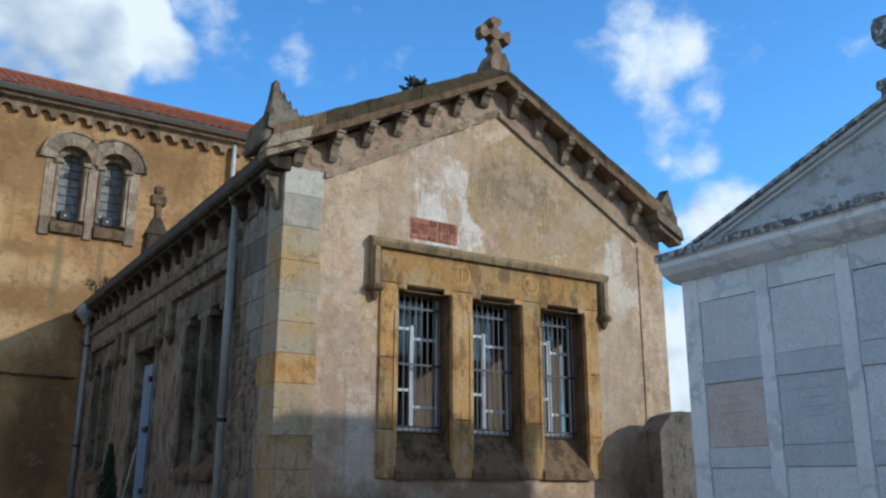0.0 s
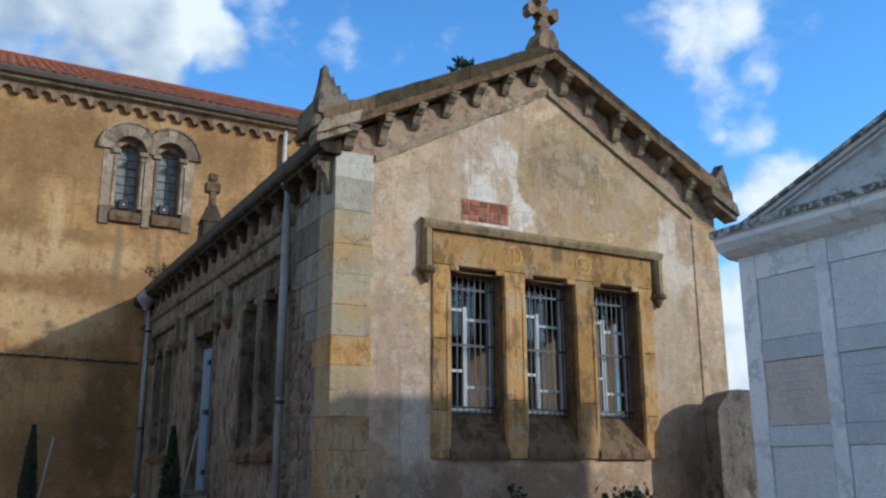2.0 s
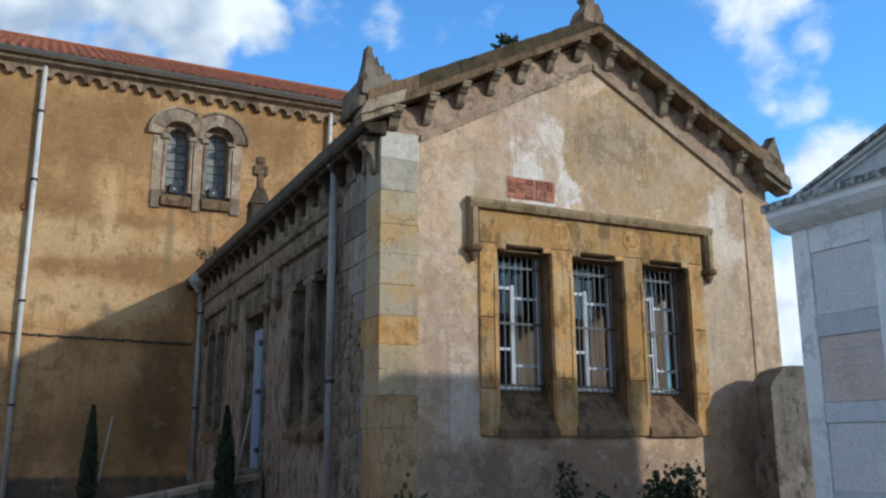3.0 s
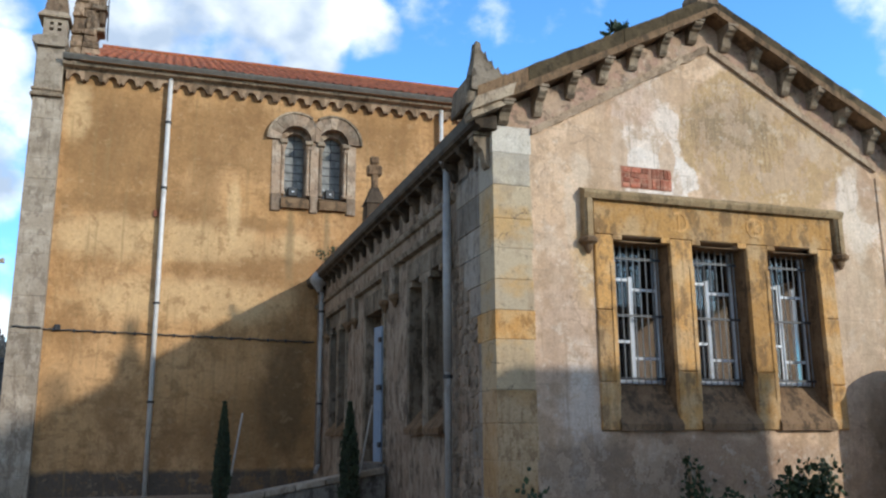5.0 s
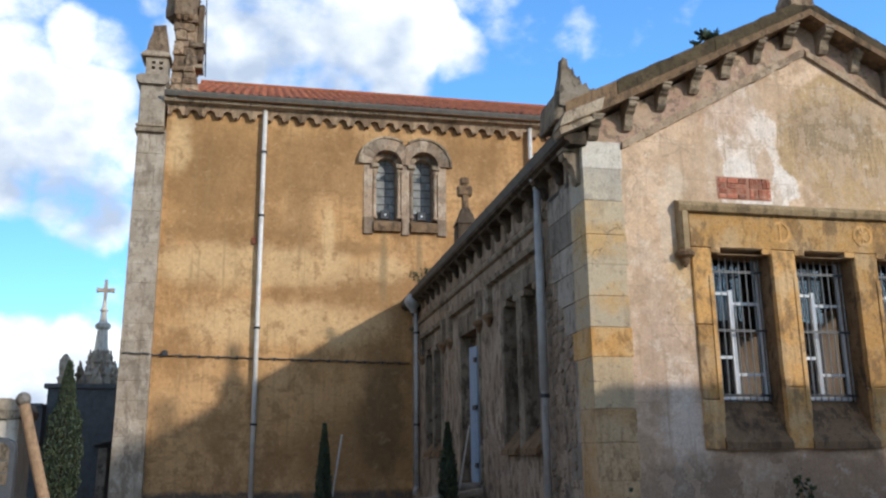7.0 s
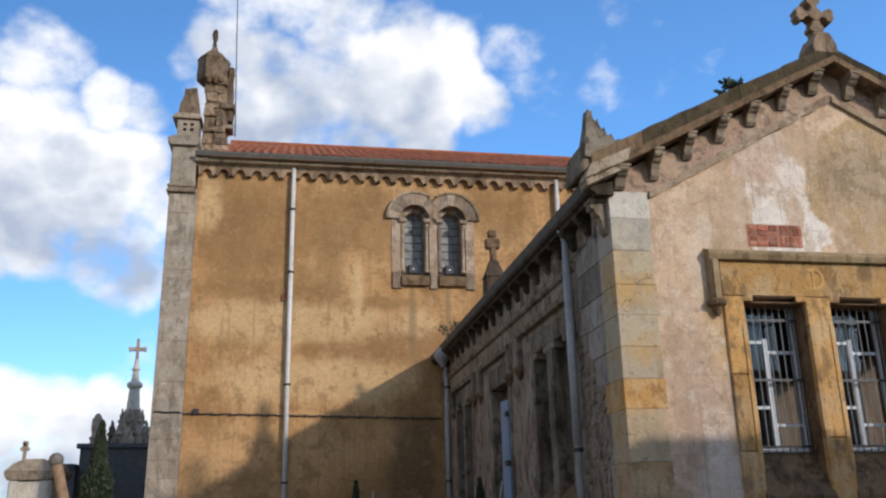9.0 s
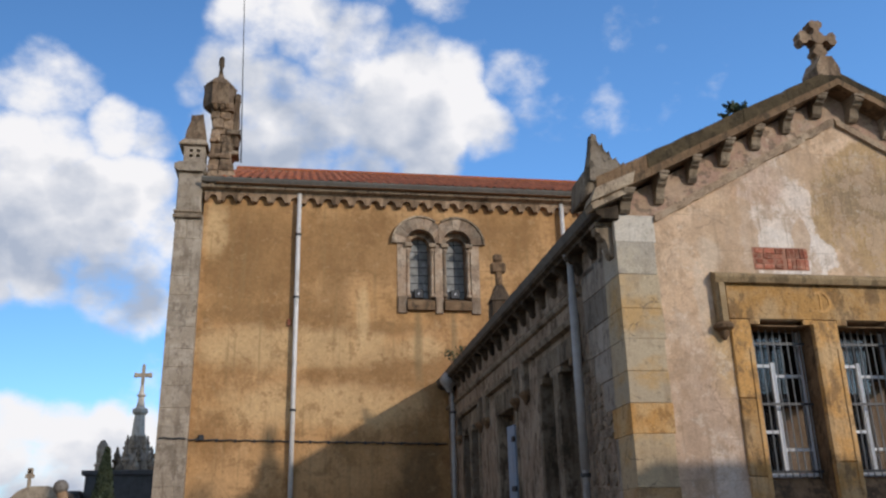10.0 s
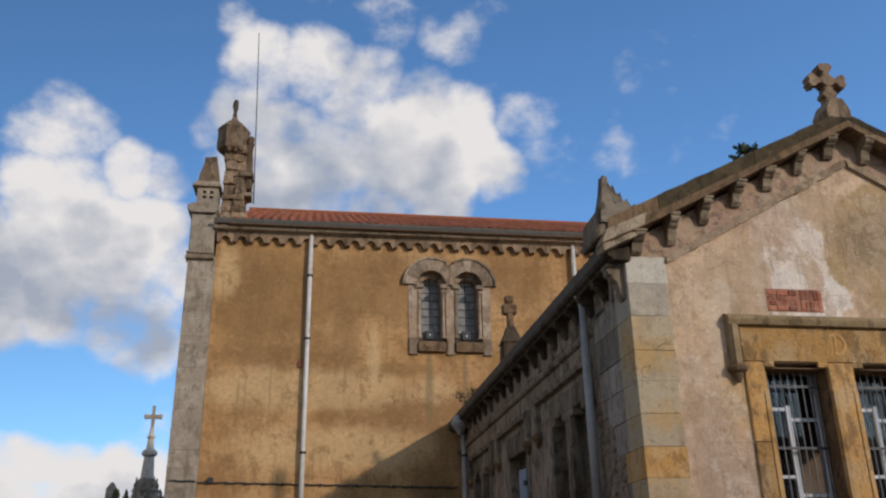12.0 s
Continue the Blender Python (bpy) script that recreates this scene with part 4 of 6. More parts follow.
def brick_patch():
    base = part("brick_repair", a_box(5.24, YF - 0.004, 4.56, 5.93, YF + 0.02, 4.84), plain("old_mortar", (0.33, 0.165, 0.11), 0.95), annex, "exposed red brick patch in the render")
    data = mesh_of("brick", a_box(-0.06, -0.012, -0.028, 0.06, 0.01, 0.028, 0.004), M_BRICK)
    tall = mesh_of("brick", a_box(-0.026, -0.012, -0.065, 0.026, 0.01, 0.065, 0.004), M_BRICK)
    for r in range(4):
        for c in range(3):
            o = piece("brick", data, base, pose(5.30 + 0.128 * c + 0.02 * (r % 2), YF + random.uniform(-0.003, 0.006), 4.60 + 0.064 * r, 0, random.uniform(-6, 6)))
            o.scale = (random.uniform(0.55, 1.08), random.uniform(0.5, 1.5), random.uniform(0.8, 1.15))
    for r in range(2):
        for c in range(5):
            o = piece("brick", tall, base, pose(5.69 + 0.057 * c, YF + random.uniform(-0.003, 0.006), 4.635 + 0.138 * r, 0, random.uniform(-4, 4)))
            o.scale = (random.uniform(0.92, 1.06), 1, random.uniform(0.92, 1.04))


brick_patch()


# ---- annex: side wall ----
def side_trim():
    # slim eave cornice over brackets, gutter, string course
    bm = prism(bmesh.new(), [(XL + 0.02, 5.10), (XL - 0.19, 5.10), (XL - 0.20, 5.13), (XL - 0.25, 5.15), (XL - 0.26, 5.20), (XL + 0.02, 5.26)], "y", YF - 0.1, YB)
    part("eave_cornice", bm, M_EAVE, annex, "sooty stone eave cornice coloured darker for shade")
    bm = prism(bmesh.new(), [(XL - 0.16, 5.215), (XL - 0.25, 5.215), (XL - 0.285, 5.31), (XL - 0.265, 5.315), (XL - 0.235, 5.24), (XL - 0.17, 5.24)], "y", YF + 0.1, YB)
    part("gutter", bm, M_ZINC, annex)
    bm = bmesh.new()
    y = YF + 0.2
    while y < YB - 0.3:
        w = random.uniform(0.18, 0.24)
        tube(bm, (XL - 0.22, y, 5.30 + random.uniform(-0.01, 0.012)), (XL + 0.30, y, 5.50), 0.075, 0.06, 8)
        y += w
    part("eave_tiles", bm, M_TILE, annex)
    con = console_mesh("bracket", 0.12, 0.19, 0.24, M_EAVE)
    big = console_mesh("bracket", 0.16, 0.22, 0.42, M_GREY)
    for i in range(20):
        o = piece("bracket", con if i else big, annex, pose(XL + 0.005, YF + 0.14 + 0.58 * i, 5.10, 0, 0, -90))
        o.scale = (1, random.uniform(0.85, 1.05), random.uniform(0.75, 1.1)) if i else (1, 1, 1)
    # shallow frieze panels between the brackets
    panel = mesh_of("frieze_panel", a_box(-0.012, -0.20, -0.17, 0.02, 0.20, 0.17, 0.01), M_SIDE)
    for i in range(19):
        piece("frieze_panel", panel, annex, pose(XL, YF + 0.43 + 0.58 * i, 4.93))
    bm = prism(bmesh.new(), [(XL + 0.02, 4.60), (XL - 0.05, 4.62), (XL - 0.07, 4.66), (XL - 0.06, 4.70), (XL + 0.02, 4.74)], "y", 10.35, YB)
    part("string_course", bm, M_SIDETRIM, annex)
    # hoods: window pair, door, window pair
    for y0, y1, z in ((10.50, 13.28, 4.26), (13.82, 16.22, 4.20), (16.72, 19.05, 4.18)):
        bm = prism(bmesh.new(), [(XL + 0.02, z), (XL - 0.09, z + 0.02), (XL - 0.11, z + 0.09), (XL + 0.02, z + 0.15)], "y", y0, y1)
        hood = part("hood_mould", bm, M_SIDETRIM, annex)
        for y in (y0, y1 - 0.12):
            bm = a_box(XL - 0.085, y, 3.82, XL + 0.02, y + 0.12, z + 0.03, 0.015)
            part("hood_drop", bm, M_SIDETRIM, hood)
            part("hood_stop", lathe(bmesh.new(), XL - 0.05, y + 0.06, [(0.02, 3.62), (0.05, 3.70), (0.10, 3.76), (0.10, 3.80), (0.07, 3.83)], 10), M_SILL, hood)
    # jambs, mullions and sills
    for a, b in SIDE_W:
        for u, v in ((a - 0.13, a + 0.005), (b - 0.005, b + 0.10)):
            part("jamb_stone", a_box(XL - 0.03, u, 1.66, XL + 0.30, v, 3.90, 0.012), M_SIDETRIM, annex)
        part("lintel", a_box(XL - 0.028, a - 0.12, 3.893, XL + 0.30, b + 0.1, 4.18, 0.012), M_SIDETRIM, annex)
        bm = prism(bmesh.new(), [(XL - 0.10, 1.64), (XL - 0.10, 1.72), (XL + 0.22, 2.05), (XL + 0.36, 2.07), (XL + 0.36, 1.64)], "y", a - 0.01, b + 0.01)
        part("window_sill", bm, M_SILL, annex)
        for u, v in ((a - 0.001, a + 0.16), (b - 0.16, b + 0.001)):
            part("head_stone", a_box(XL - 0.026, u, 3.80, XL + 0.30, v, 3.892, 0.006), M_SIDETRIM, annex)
        x = XL + 0.30
        win = part("window", holed(bmesh.new(), "y", a, b, 2.05, 3.9, x, x + 0.06, [(a + 0.07, 2.13, b - 0.07, 3.0), (a + 0.07, 3.07, b - 0.07, 3.83)]), M_SHUTTER, annex, "dark stained window in a deep stone reveal")
        for z0, z1 in ((2.13, 3.0), (3.07, 3.83)):
            part("board", a_box(x + 0.025, a + 0.07, z0, x + 0.045, b - 0.07, z1), M_BOARD, win)
    # door
    a, b = DOOR
    for u, v in ((a - 0.16, a + 0.005), (b - 0.005, b + 0.16)):
        part("door_jamb", a_box(XL - 0.035, u, 1.2, XL + 0.3, v, 3.75, 0.015), M_SIDETRIM, annex)
    part("lintel", a_box(XL - 0.033, a - 0.16, 3.743, XL + 0.3, b + 0.16, 4.1, 0.015), M_SIDETRIM, annex)
    bm = a_box(XL + 0.26, a, 1.2, XL + 0.32, b, 3.30)
    for z0, z1 in ((1.35, 1.95), (2.05, 3.15)):
        for y0, y1 in ((a + 0.1, (a + b) / 2 - 0.06), ((a + b) / 2 + 0.06, b - 0.1)):
            box(bm, XL + 0.245, y0, z0, XL + 0.262, y1, z1, 0.006)
    door = part("door", bm, M_SHUTTER, annex, "dark stained inner door")
    part("door_handle", tube(bmesh.new(), (XL + 0.2, b - 0.12, 2.2), (XL + 0.26, b - 0.12, 2.2), 0.03), M_IRON, door)
    # narrow outer leaf, hung on the near jamb and left ajar
    hinge, turn = Vector((XL - 0.05, a - 0.10, 0.0)), math.atan2(0.07, 0.50)
    place = Matrix.Translation(hinge) @ Matrix.Rotation(turn, 4, "Z")
    bm = a_box(-0.02, 0.0, 1.22, 0.02, 0.32, 3.42, 0.006)
    for z0, z1 in ((1.36, 2.05), (2.17, 3.28)):
        box(bm, -0.028, 0.08, z0, -0.018, 0.25, z1, 0.004)
    bmesh.ops.transform(bm, matrix=place, verts=bm.verts)
    leaf = part("door_leaf", bm, M_BLUE, annex, "pale blue painted narrow door leaf left ajar")
    for z in (1.5, 2.42, 3.2):
        bm = a_box(-0.05, -0.02, z - 0.05, -0.018, 0.14 if z == 2.42 else 0.07, z + 0.03)
        bmesh.ops.transform(bm, matrix=place, verts=bm.verts)
        part("hinge", bm, M_IRON, leaf)
    part("door_transom", a_box(XL + 0.25, a, 3.30, XL + 0.33, b, 3.75), M_SHUTTER, annex)
    part("door_step", a_box(XL - 0.45, a - 0.2, 0.2, XL + 0.3, b + 0.2, 1.19, 0.03), M_PALEWALL, annex)


side_trim()


def downpipe(x, y, z0, z1, r, parent, clips, sleeve=None, label="grey painted rainwater downpipe", paint=M_SHADEPIPE):
    pipe = part("downpipe", tube(bmesh.new(), (x, y, z0), (x, y, z1), r, n=14), paint, parent, label, True)
    if sleeve:
        part("pipe_sleeve", tube(bmesh.new(), (x, y, sleeve[0]), (x, y, sleeve[1]), r * 1.22, n=14), paint, pipe, "", True)
    for z in clips:
        bm = tube(bmesh.new(), (x, y, z - 0.025), (x, y, z + 0.025), r * 1.4, n=14)
        part("pipe_clip", bm, M_IRON, pipe)
    return pipe


p = downpipe(XL - 0.12, 10.36, 0.25, 5.02, 0.045, annex, (2.34,), (2.4, 4.55))
part("pipe_elbow", tube(bmesh.new(), (XL - 0.12, 10.36, 5.0), (XL - 0.21, 10.36, 5.24), 0.045, n=12), M_SHADEPIPE, p)
p = downpipe(XL - 0.08, 19.58, 0.98, 4.95, 0.052, annex, (2.35, 4.42))
bm = lathe(bmesh.new(), XL - 0.21, 19.30, [(0.05, 4.84), (0.07, 4.90), (0.17, 5.02), (0.20, 5.08), (0.20, 5.12), (0.15, 5.22), (0.09, 5.28), (0.03, 5.30)], 14)
tube(bm, (XL - 0.08, 19.58, 4.90), (XL - 0.21, 19.30, 5.0), 0.05, n=10)
part("rain_hopper", bm, M_SHADEPIPE, p, "grey rain hopper in the shaded pipe tone")
part("pipe_shoe", tube(bmesh.new(), (XL - 0.08, 19.58, 1.0), (XL - 0.16, 19.42, 0.88), 0.052, n=12), M_SHADEPIPE, p)


def eave_cross():
    """A small stone pinnacle on the eave over the door, crowned by a stubby cross."""
    x, y = 3.58, 14.95
    bm = bmesh.new()
    bmesh.ops.create_cone(bm, cap_ends=True, segments=4, radius1=0.25, radius2=0.23, depth=0.48, matrix=Matrix.Translation((x, y, 5.50)) @ Matrix.Rotation(math.pi / 4, 4, "Z"))
    bmesh.ops.create_cone(bm, cap_ends=True, segments=4, radius1=0.27, radius2=0.09, depth=0.32, matrix=Matrix.Translation((x, y, 5.90)) @ Matrix.Rotation(math.pi / 4, 4, "Z"))
    bmesh.ops.subdivide_edges(bm, edges=bm.edges, cuts=3, use_grid_fill=True)
    pinnacle = part("eave_pinnacle", roughen(roughen(bm, 0.02, 6.0), 0.012, 18.0), M_EAVE, annex, "small dark stone pinnacle on the side eave")
    bm = a_box(x - 0.055, y - 0.055, 6.05, x + 0.055, y + 0.055, 6.62, 0.015)
    box(bm, x - 0.14, y - 0.065, 6.30, x + 0.14, y + 0.065, 6.50, 0.03)
    box(bm, x - 0.08, y - 0.07, 6.52, x + 0.08, y + 0.07, 6.66, 0.02)
    part("pinnacle_cross", roughen(roughen(bm, 0.012, 9), 0.01, 23), M_SILL, pinnacle, "small worn stone cross")


eave_cross()


# ---- church: cornice, roof, buttress, bell turret ----
church = thing("church_nave", (4.0, 24.0, 0.1), "tall ochre plastered church nave with clay roof and corner buttress", "church")
CX0, CX1, CY = -2.42, 14.0, 20.6
ARCH = [(2.94, 8.80), (3.87, 8.80)]
bm = holed(bmesh.new(), "x", CX0, CX1, -0.2, 10.2, CY, CY + 0.6, [(cx - 0.372, 7.25, cx + 0.372, 9.175) for cx, cz in ARCH])
nave_wall = part("nave_wall", bm, M_OCHRE, church, "ochre render blotched with brown stains")
part("rear_wall", a_box(CX0, 31.4, -0.2, CX1, 32.0, 10.2), M_OCHRE, church)
part("end_wall", prism(bmesh.new(), [(CY + 0.61, -0.2), (31.39, -0.2), (31.39, 10.2), (26, 12.9), (CY + 0.61, 10.2)], "x", CX0, CX0 + 0.6), M_OCHRE, church)
part("end_wall", prism(bmesh.new(), [(CY + 0.61, -0.2), (31.39, -0.2), (31.39, 10.2), (26, 12.9), (CY + 0.61, 10.2)], "x", CX1 - 0.6, CX1), M_OCHRE, church)


def church_cornice():
    bm = prism(bmesh.new(), [(CY + 0.02, 9.94), (CY - 0.12, 9.94), (CY - 0.15, 9.99), (CY - 0.30, 10.02), (CY - 0.32, 10.08), (CY + 0.02, 10.20)], "x", CX0 - 0.05, CX1)
    part("cornice", bm, M_GREY, church, "dark grey moulded stone cornice")
    bm = prism(bmesh.new(), [(CY - 0.28, 10.12), (CY - 0.40, 10.12), (CY - 0.45, 10.20), (CY - 0.45, 10.235), (CY - 0.42, 10.235), (CY - 0.37, 10.16), (CY - 0.28, 10.16)], "x", CX0 - 0.05, CX1)
    part("gutter", bm, M_ZINC, church, "dark weathered metal gutter")
    # corbel table of small hanging arches
    n, w = 8, 0.40
    out = [(-w / 2, 0.0), (w / 2, 0.0), (w / 2, -0.20), (w / 2 - 0.04, -0.25), (w / 2 - 0.085, -0.20)]
    for k in range(n + 1):
        t = math.pi * k / n
        out.append(((w / 2 - 0.085) * math.cos(t), -0.20 + 0.13 * math.sin(t)))
    out += [(-w / 2 + 0.04, -0.25), (-w / 2, -0.20)]
    data = mesh_of("corbel_arch", prism(bmesh.new(), out, "y", -0.14, 0.0), M_CORB)
    for i in range(40):
        piece("corbel_arch", data, church, pose(CX0 + 0.22 + w * i, CY + 0.004, 9.962))


church_cornice()


def tiled_roof():
    """Rows of barrel tiles in one sheet."""
    bm = bmesh.new()
    xs = np.arange(CX0 + 0.35, CX1, 0.055)
    rows = 16
    for r in range(rows):
        y0, y1 = 20.16 + 5.84 * r / rows, 20.16 + 5.84 * (r + 1) / rows
        for j, x in enumerate(xs[:-1]):
            q = []
            for xx, y, lift in ((x, y0, 0.0), (xs[j + 1], y0, 0.0), (xs[j + 1], y1, 0.0), (x, y1, 0.0)):
                wob = 0.03 * noise.noise((xx * 0.7, y * 0.8, 0))
                q.append(bm.verts.new((xx, y, 10.25 + 0.481 * (y - 20.16) + lift * 0.5 + wob + 0.026 * math.cos(2 * math.pi * xx / 0.22))))
            bm.faces.new(q)
    roof = part("roof", bm, M_TILE, church, "red clay barrel tile roof")
    tagged(roof, kind="stuff")
    part("roof_deck", prism(bmesh.new(), [(20.16, 10.10), (26.0, 13.04), (31.9, 10.10)], "x", CX0 + 0.3, CX1), M_WOOD, church)
    bm = tube(bmesh.new(), (CX0 + 0.3, 26, 13.06), (CX1, 26, 13.06), 0.07, n=10)
    part("ridge_tile", bm, M_TILE, church)


tiled_roof()


def buttress():
    bm = a_box(-3.0, 20.45, -0.2, CX0 - 0.02, 21.35, 9.3)
    core = part("buttress", bm, M_BUTT, church, "weathered grey stone corner buttress")
    z = 0.0
    while z < 9.25:
        h = min(random.uniform(0.36, 0.52), 9.3 - z)
        lean = 0.05 * (1 - z / 9.3)
        cut = random.choice((None, None, -2.75, -2.62))
        for u, v in (((-3.04 - lean, CX0 + 0.02),) if cut is None else ((-3.04 - lean, cut), (cut, CX0 + 0.02))):
            part("stone_block", a_box(u + 0.002, 20.40 - random.uniform(0, 0.012), z + 0.002, v - 0.002, 21.2, z + h - 0.002, 0.002), M_BUTT, core)
        z += h
    for z0, z1, g in ((9.20, 9.28, 0.06), (9.28, 9.34, 0.02), (9.34, 9.40, 0.05)):
        part("moulding", a_box(-3.04 - g, 20.36 - g, z0, CX0 - 0.06 + g, 21.3, z1, 0.012), M_GREY, core)
    part("upper_shaft", a_box(-3.05, 20.38, 9.4, CX0 - 0.05, 21.2, 10.50, 0.02), M_BUTT, core)
    bm = prism(bmesh.new(), [(-3.05, 10.42), (CX0 - 0.04, 10.42), (CX0 + 0.02, 10.50), (CX0 + 0.02, 10.60), (CX0 - 0.06, 10.66), (-3.04, 10.66), (-3.15, 10.60), (-3.15, 10.50)], "y", 20.28, 21.25)
    part("cap", roughen(bm, 0.012, 5.0), M_BUTT, core)
    # little pierced lantern with its hat
    bm = holed(bmesh.new(), "x", -2.97, -2.46, 10.66, 11.20, 20.42, 20.95, [(-2.84, 10.84, -2.75, 10.92), (-2.67, 10.84, -2.58, 10.92), (-2.84, 10.98, -2.75, 11.06), (-2.67, 10.98, -2.58, 11.06)])
    lantern = part("lantern", bm, M_BUTT, church, "pierced grey stone lantern pinnacle")
    part("lantern_core", a_box(-2.89, 20.6, 10.68, -2.54, 20.9, 11.18), M_SILL, lantern)
    bm = bmesh.new()
    bmesh.ops.create_cone(bm, cap_ends=True, segments=4, radius1=0.49, radius2=0.34, depth=0.16, matrix=Matrix.Translation((-2.74, 20.68, 11.28)) @ Matrix.Rotation(math.pi / 4, 4, "Z"))
    box(bm, -3.09, 20.33, 11.16, -2.39, 21.03, 11.20)
    part("hat", roughen(bm, 0.012, 6.0), M_GREY, lantern)
    bm = bmesh.new()
    bmesh.ops.create_cone(bm, cap_ends=True, segments=4, radius1=0.36, radius2=0.20, depth=0.74, matrix=Matrix.Translation((-2.72, 20.68, 11.70)) @ Matrix.Rotation(math.pi / 4, 4, "Z"))
    bmesh.ops.subdivide_edges(bm, edges=bm.edges, cuts=4, use_grid_fill=True)
    part("spirelet", roughen(roughen(bm, 0.03, 5), 0.02, 14), M_TURRET, lantern)
    # bell turret behind: crumbling shaft under an overhanging pointed head
    bm = a_box(-2.34, 20.75, 10.2, -1.84, 21.4, 12.5)
    turret = part("bell_turret", bm, M_TURRET, church, "brownish stone bell turret with pointed head")
    z = 10.40
    while z < 12.35:
        h = random.uniform(0.13, 0.30)
        mid = random.uniform(-2.2, -2.0)
        foot = 0.14 * max(0.0, (11.2 - z) / 0.8)
        for u, v in ((-2.38 - random.uniform(-0.03, 0.04), mid), (mid, -1.86 + foot + random.uniform(-0.05, 0.05))):
            bm = a_box(u, 20.66 - random.uniform(0.0, 0.10), z, v - 0.006, 21.3, z + h - 0.01, 0.02)
            bmesh.ops.subdivide_edges(bm, edges=bm.edges, cuts=2, use_grid_fill=True)
            part("stone_block", roughen(roughen(bm, 0.03, 6.0), 0.02, 17.0), M_TURRET if random.random() < 0.6 else M_CORB, turret)
        z += h
    for z, g in ((11.05, 0.05), (11.62, 0.07)):
        bm = a_box(-1.98, 20.60, z, -1.72 + g, 21.1, z + 0.10, 0.02)
        part("turret_moulding", roughen(bm, 0.025, 9.0), M_GREY, turret)
    # faceted head with a hollow underside and a pointed crown
    bm = bmesh.new()
    rings = []
    for r, z in ((0.28, 12.34), (0.40, 12.42), (0.41, 12.98), (0.43, 13.02), (0.36, 13.12), (0.16, 13.28), (0.09, 13.33), (0.06, 13.46)):
        rings.append([bm.verts.new((-2.24 + r * math.cos(a), 20.85 + r * math.sin(a), z)) for a in [math.pi * (k / 3.0 + 0.045) for k in range(6)]])
    for ra, rb in zip(rings, rings[1:]):
        for i in range(6):
            bm.faces.new((ra[i], ra[(i + 1) % 6], rb[(i + 1) % 6], rb[i]))
    bm.faces.new(list(reversed(rings[0]))), bm.faces.new(rings[-1])
    bmesh.ops.subdivide_edges(bm, edges=bm.edges, cuts=2, use_grid_fill=True)
    part("turret_head", roughen(roughen(bm, 0.02, 6.0), 0.015, 19.0), M_TURRET, turret)
    for x, z in ((-2.30, 12.28), (-2.12, 12.27), (-2.0, 12.31)):
        part("head_corbel", roughen(a_box(x - 0.05, 20.52, z, x + 0.05, 20.9, z + 0.15, 0.02), 0.015, 9.0), M_SILL, turret)
    # broken stone strip with iron clamps up the flank
    bm = a_box(-1.84, 20.72, 11.3, -1.70, 20.98, 12.82, 0.02)
    bmesh.ops.subdivide_edges(bm, edges=bm.edges, cuts=7, use_grid_fill=True)
    part("flank_strip", roughen(roughen(bm, 0.04, 4.0), 0.025, 13.0), M_TURRET, turret)
    bm = lathe(bmesh.new(), -2.24, 20.85, [(0.05, 13.40), (0.055, 13.52), (0.035, 13.58), (0.065, 13.70), (0.075, 13.82), (0.065, 13.92), (0.03, 13.98)], 8)
    part("finial", roughen(bm, 0.015, 10.0), M_EAVE, turret)
    rod = part("lightning_rod", tube(bmesh.new(), (-1.60, 20.75, 10.9), (-1.76, 20.75, 16.1), 0.016, 0.010, n=6), M_IRON, church)
    for z in (11.2, 11.8, 12.6):
        part("rod_bracket", tube(bmesh.new(), (-1.61 - (z - 10.9) * 0.03, 20.75, z), (-1.78, 20.85, z), 0.012, n=6), M_IRON, rod)


buttress()


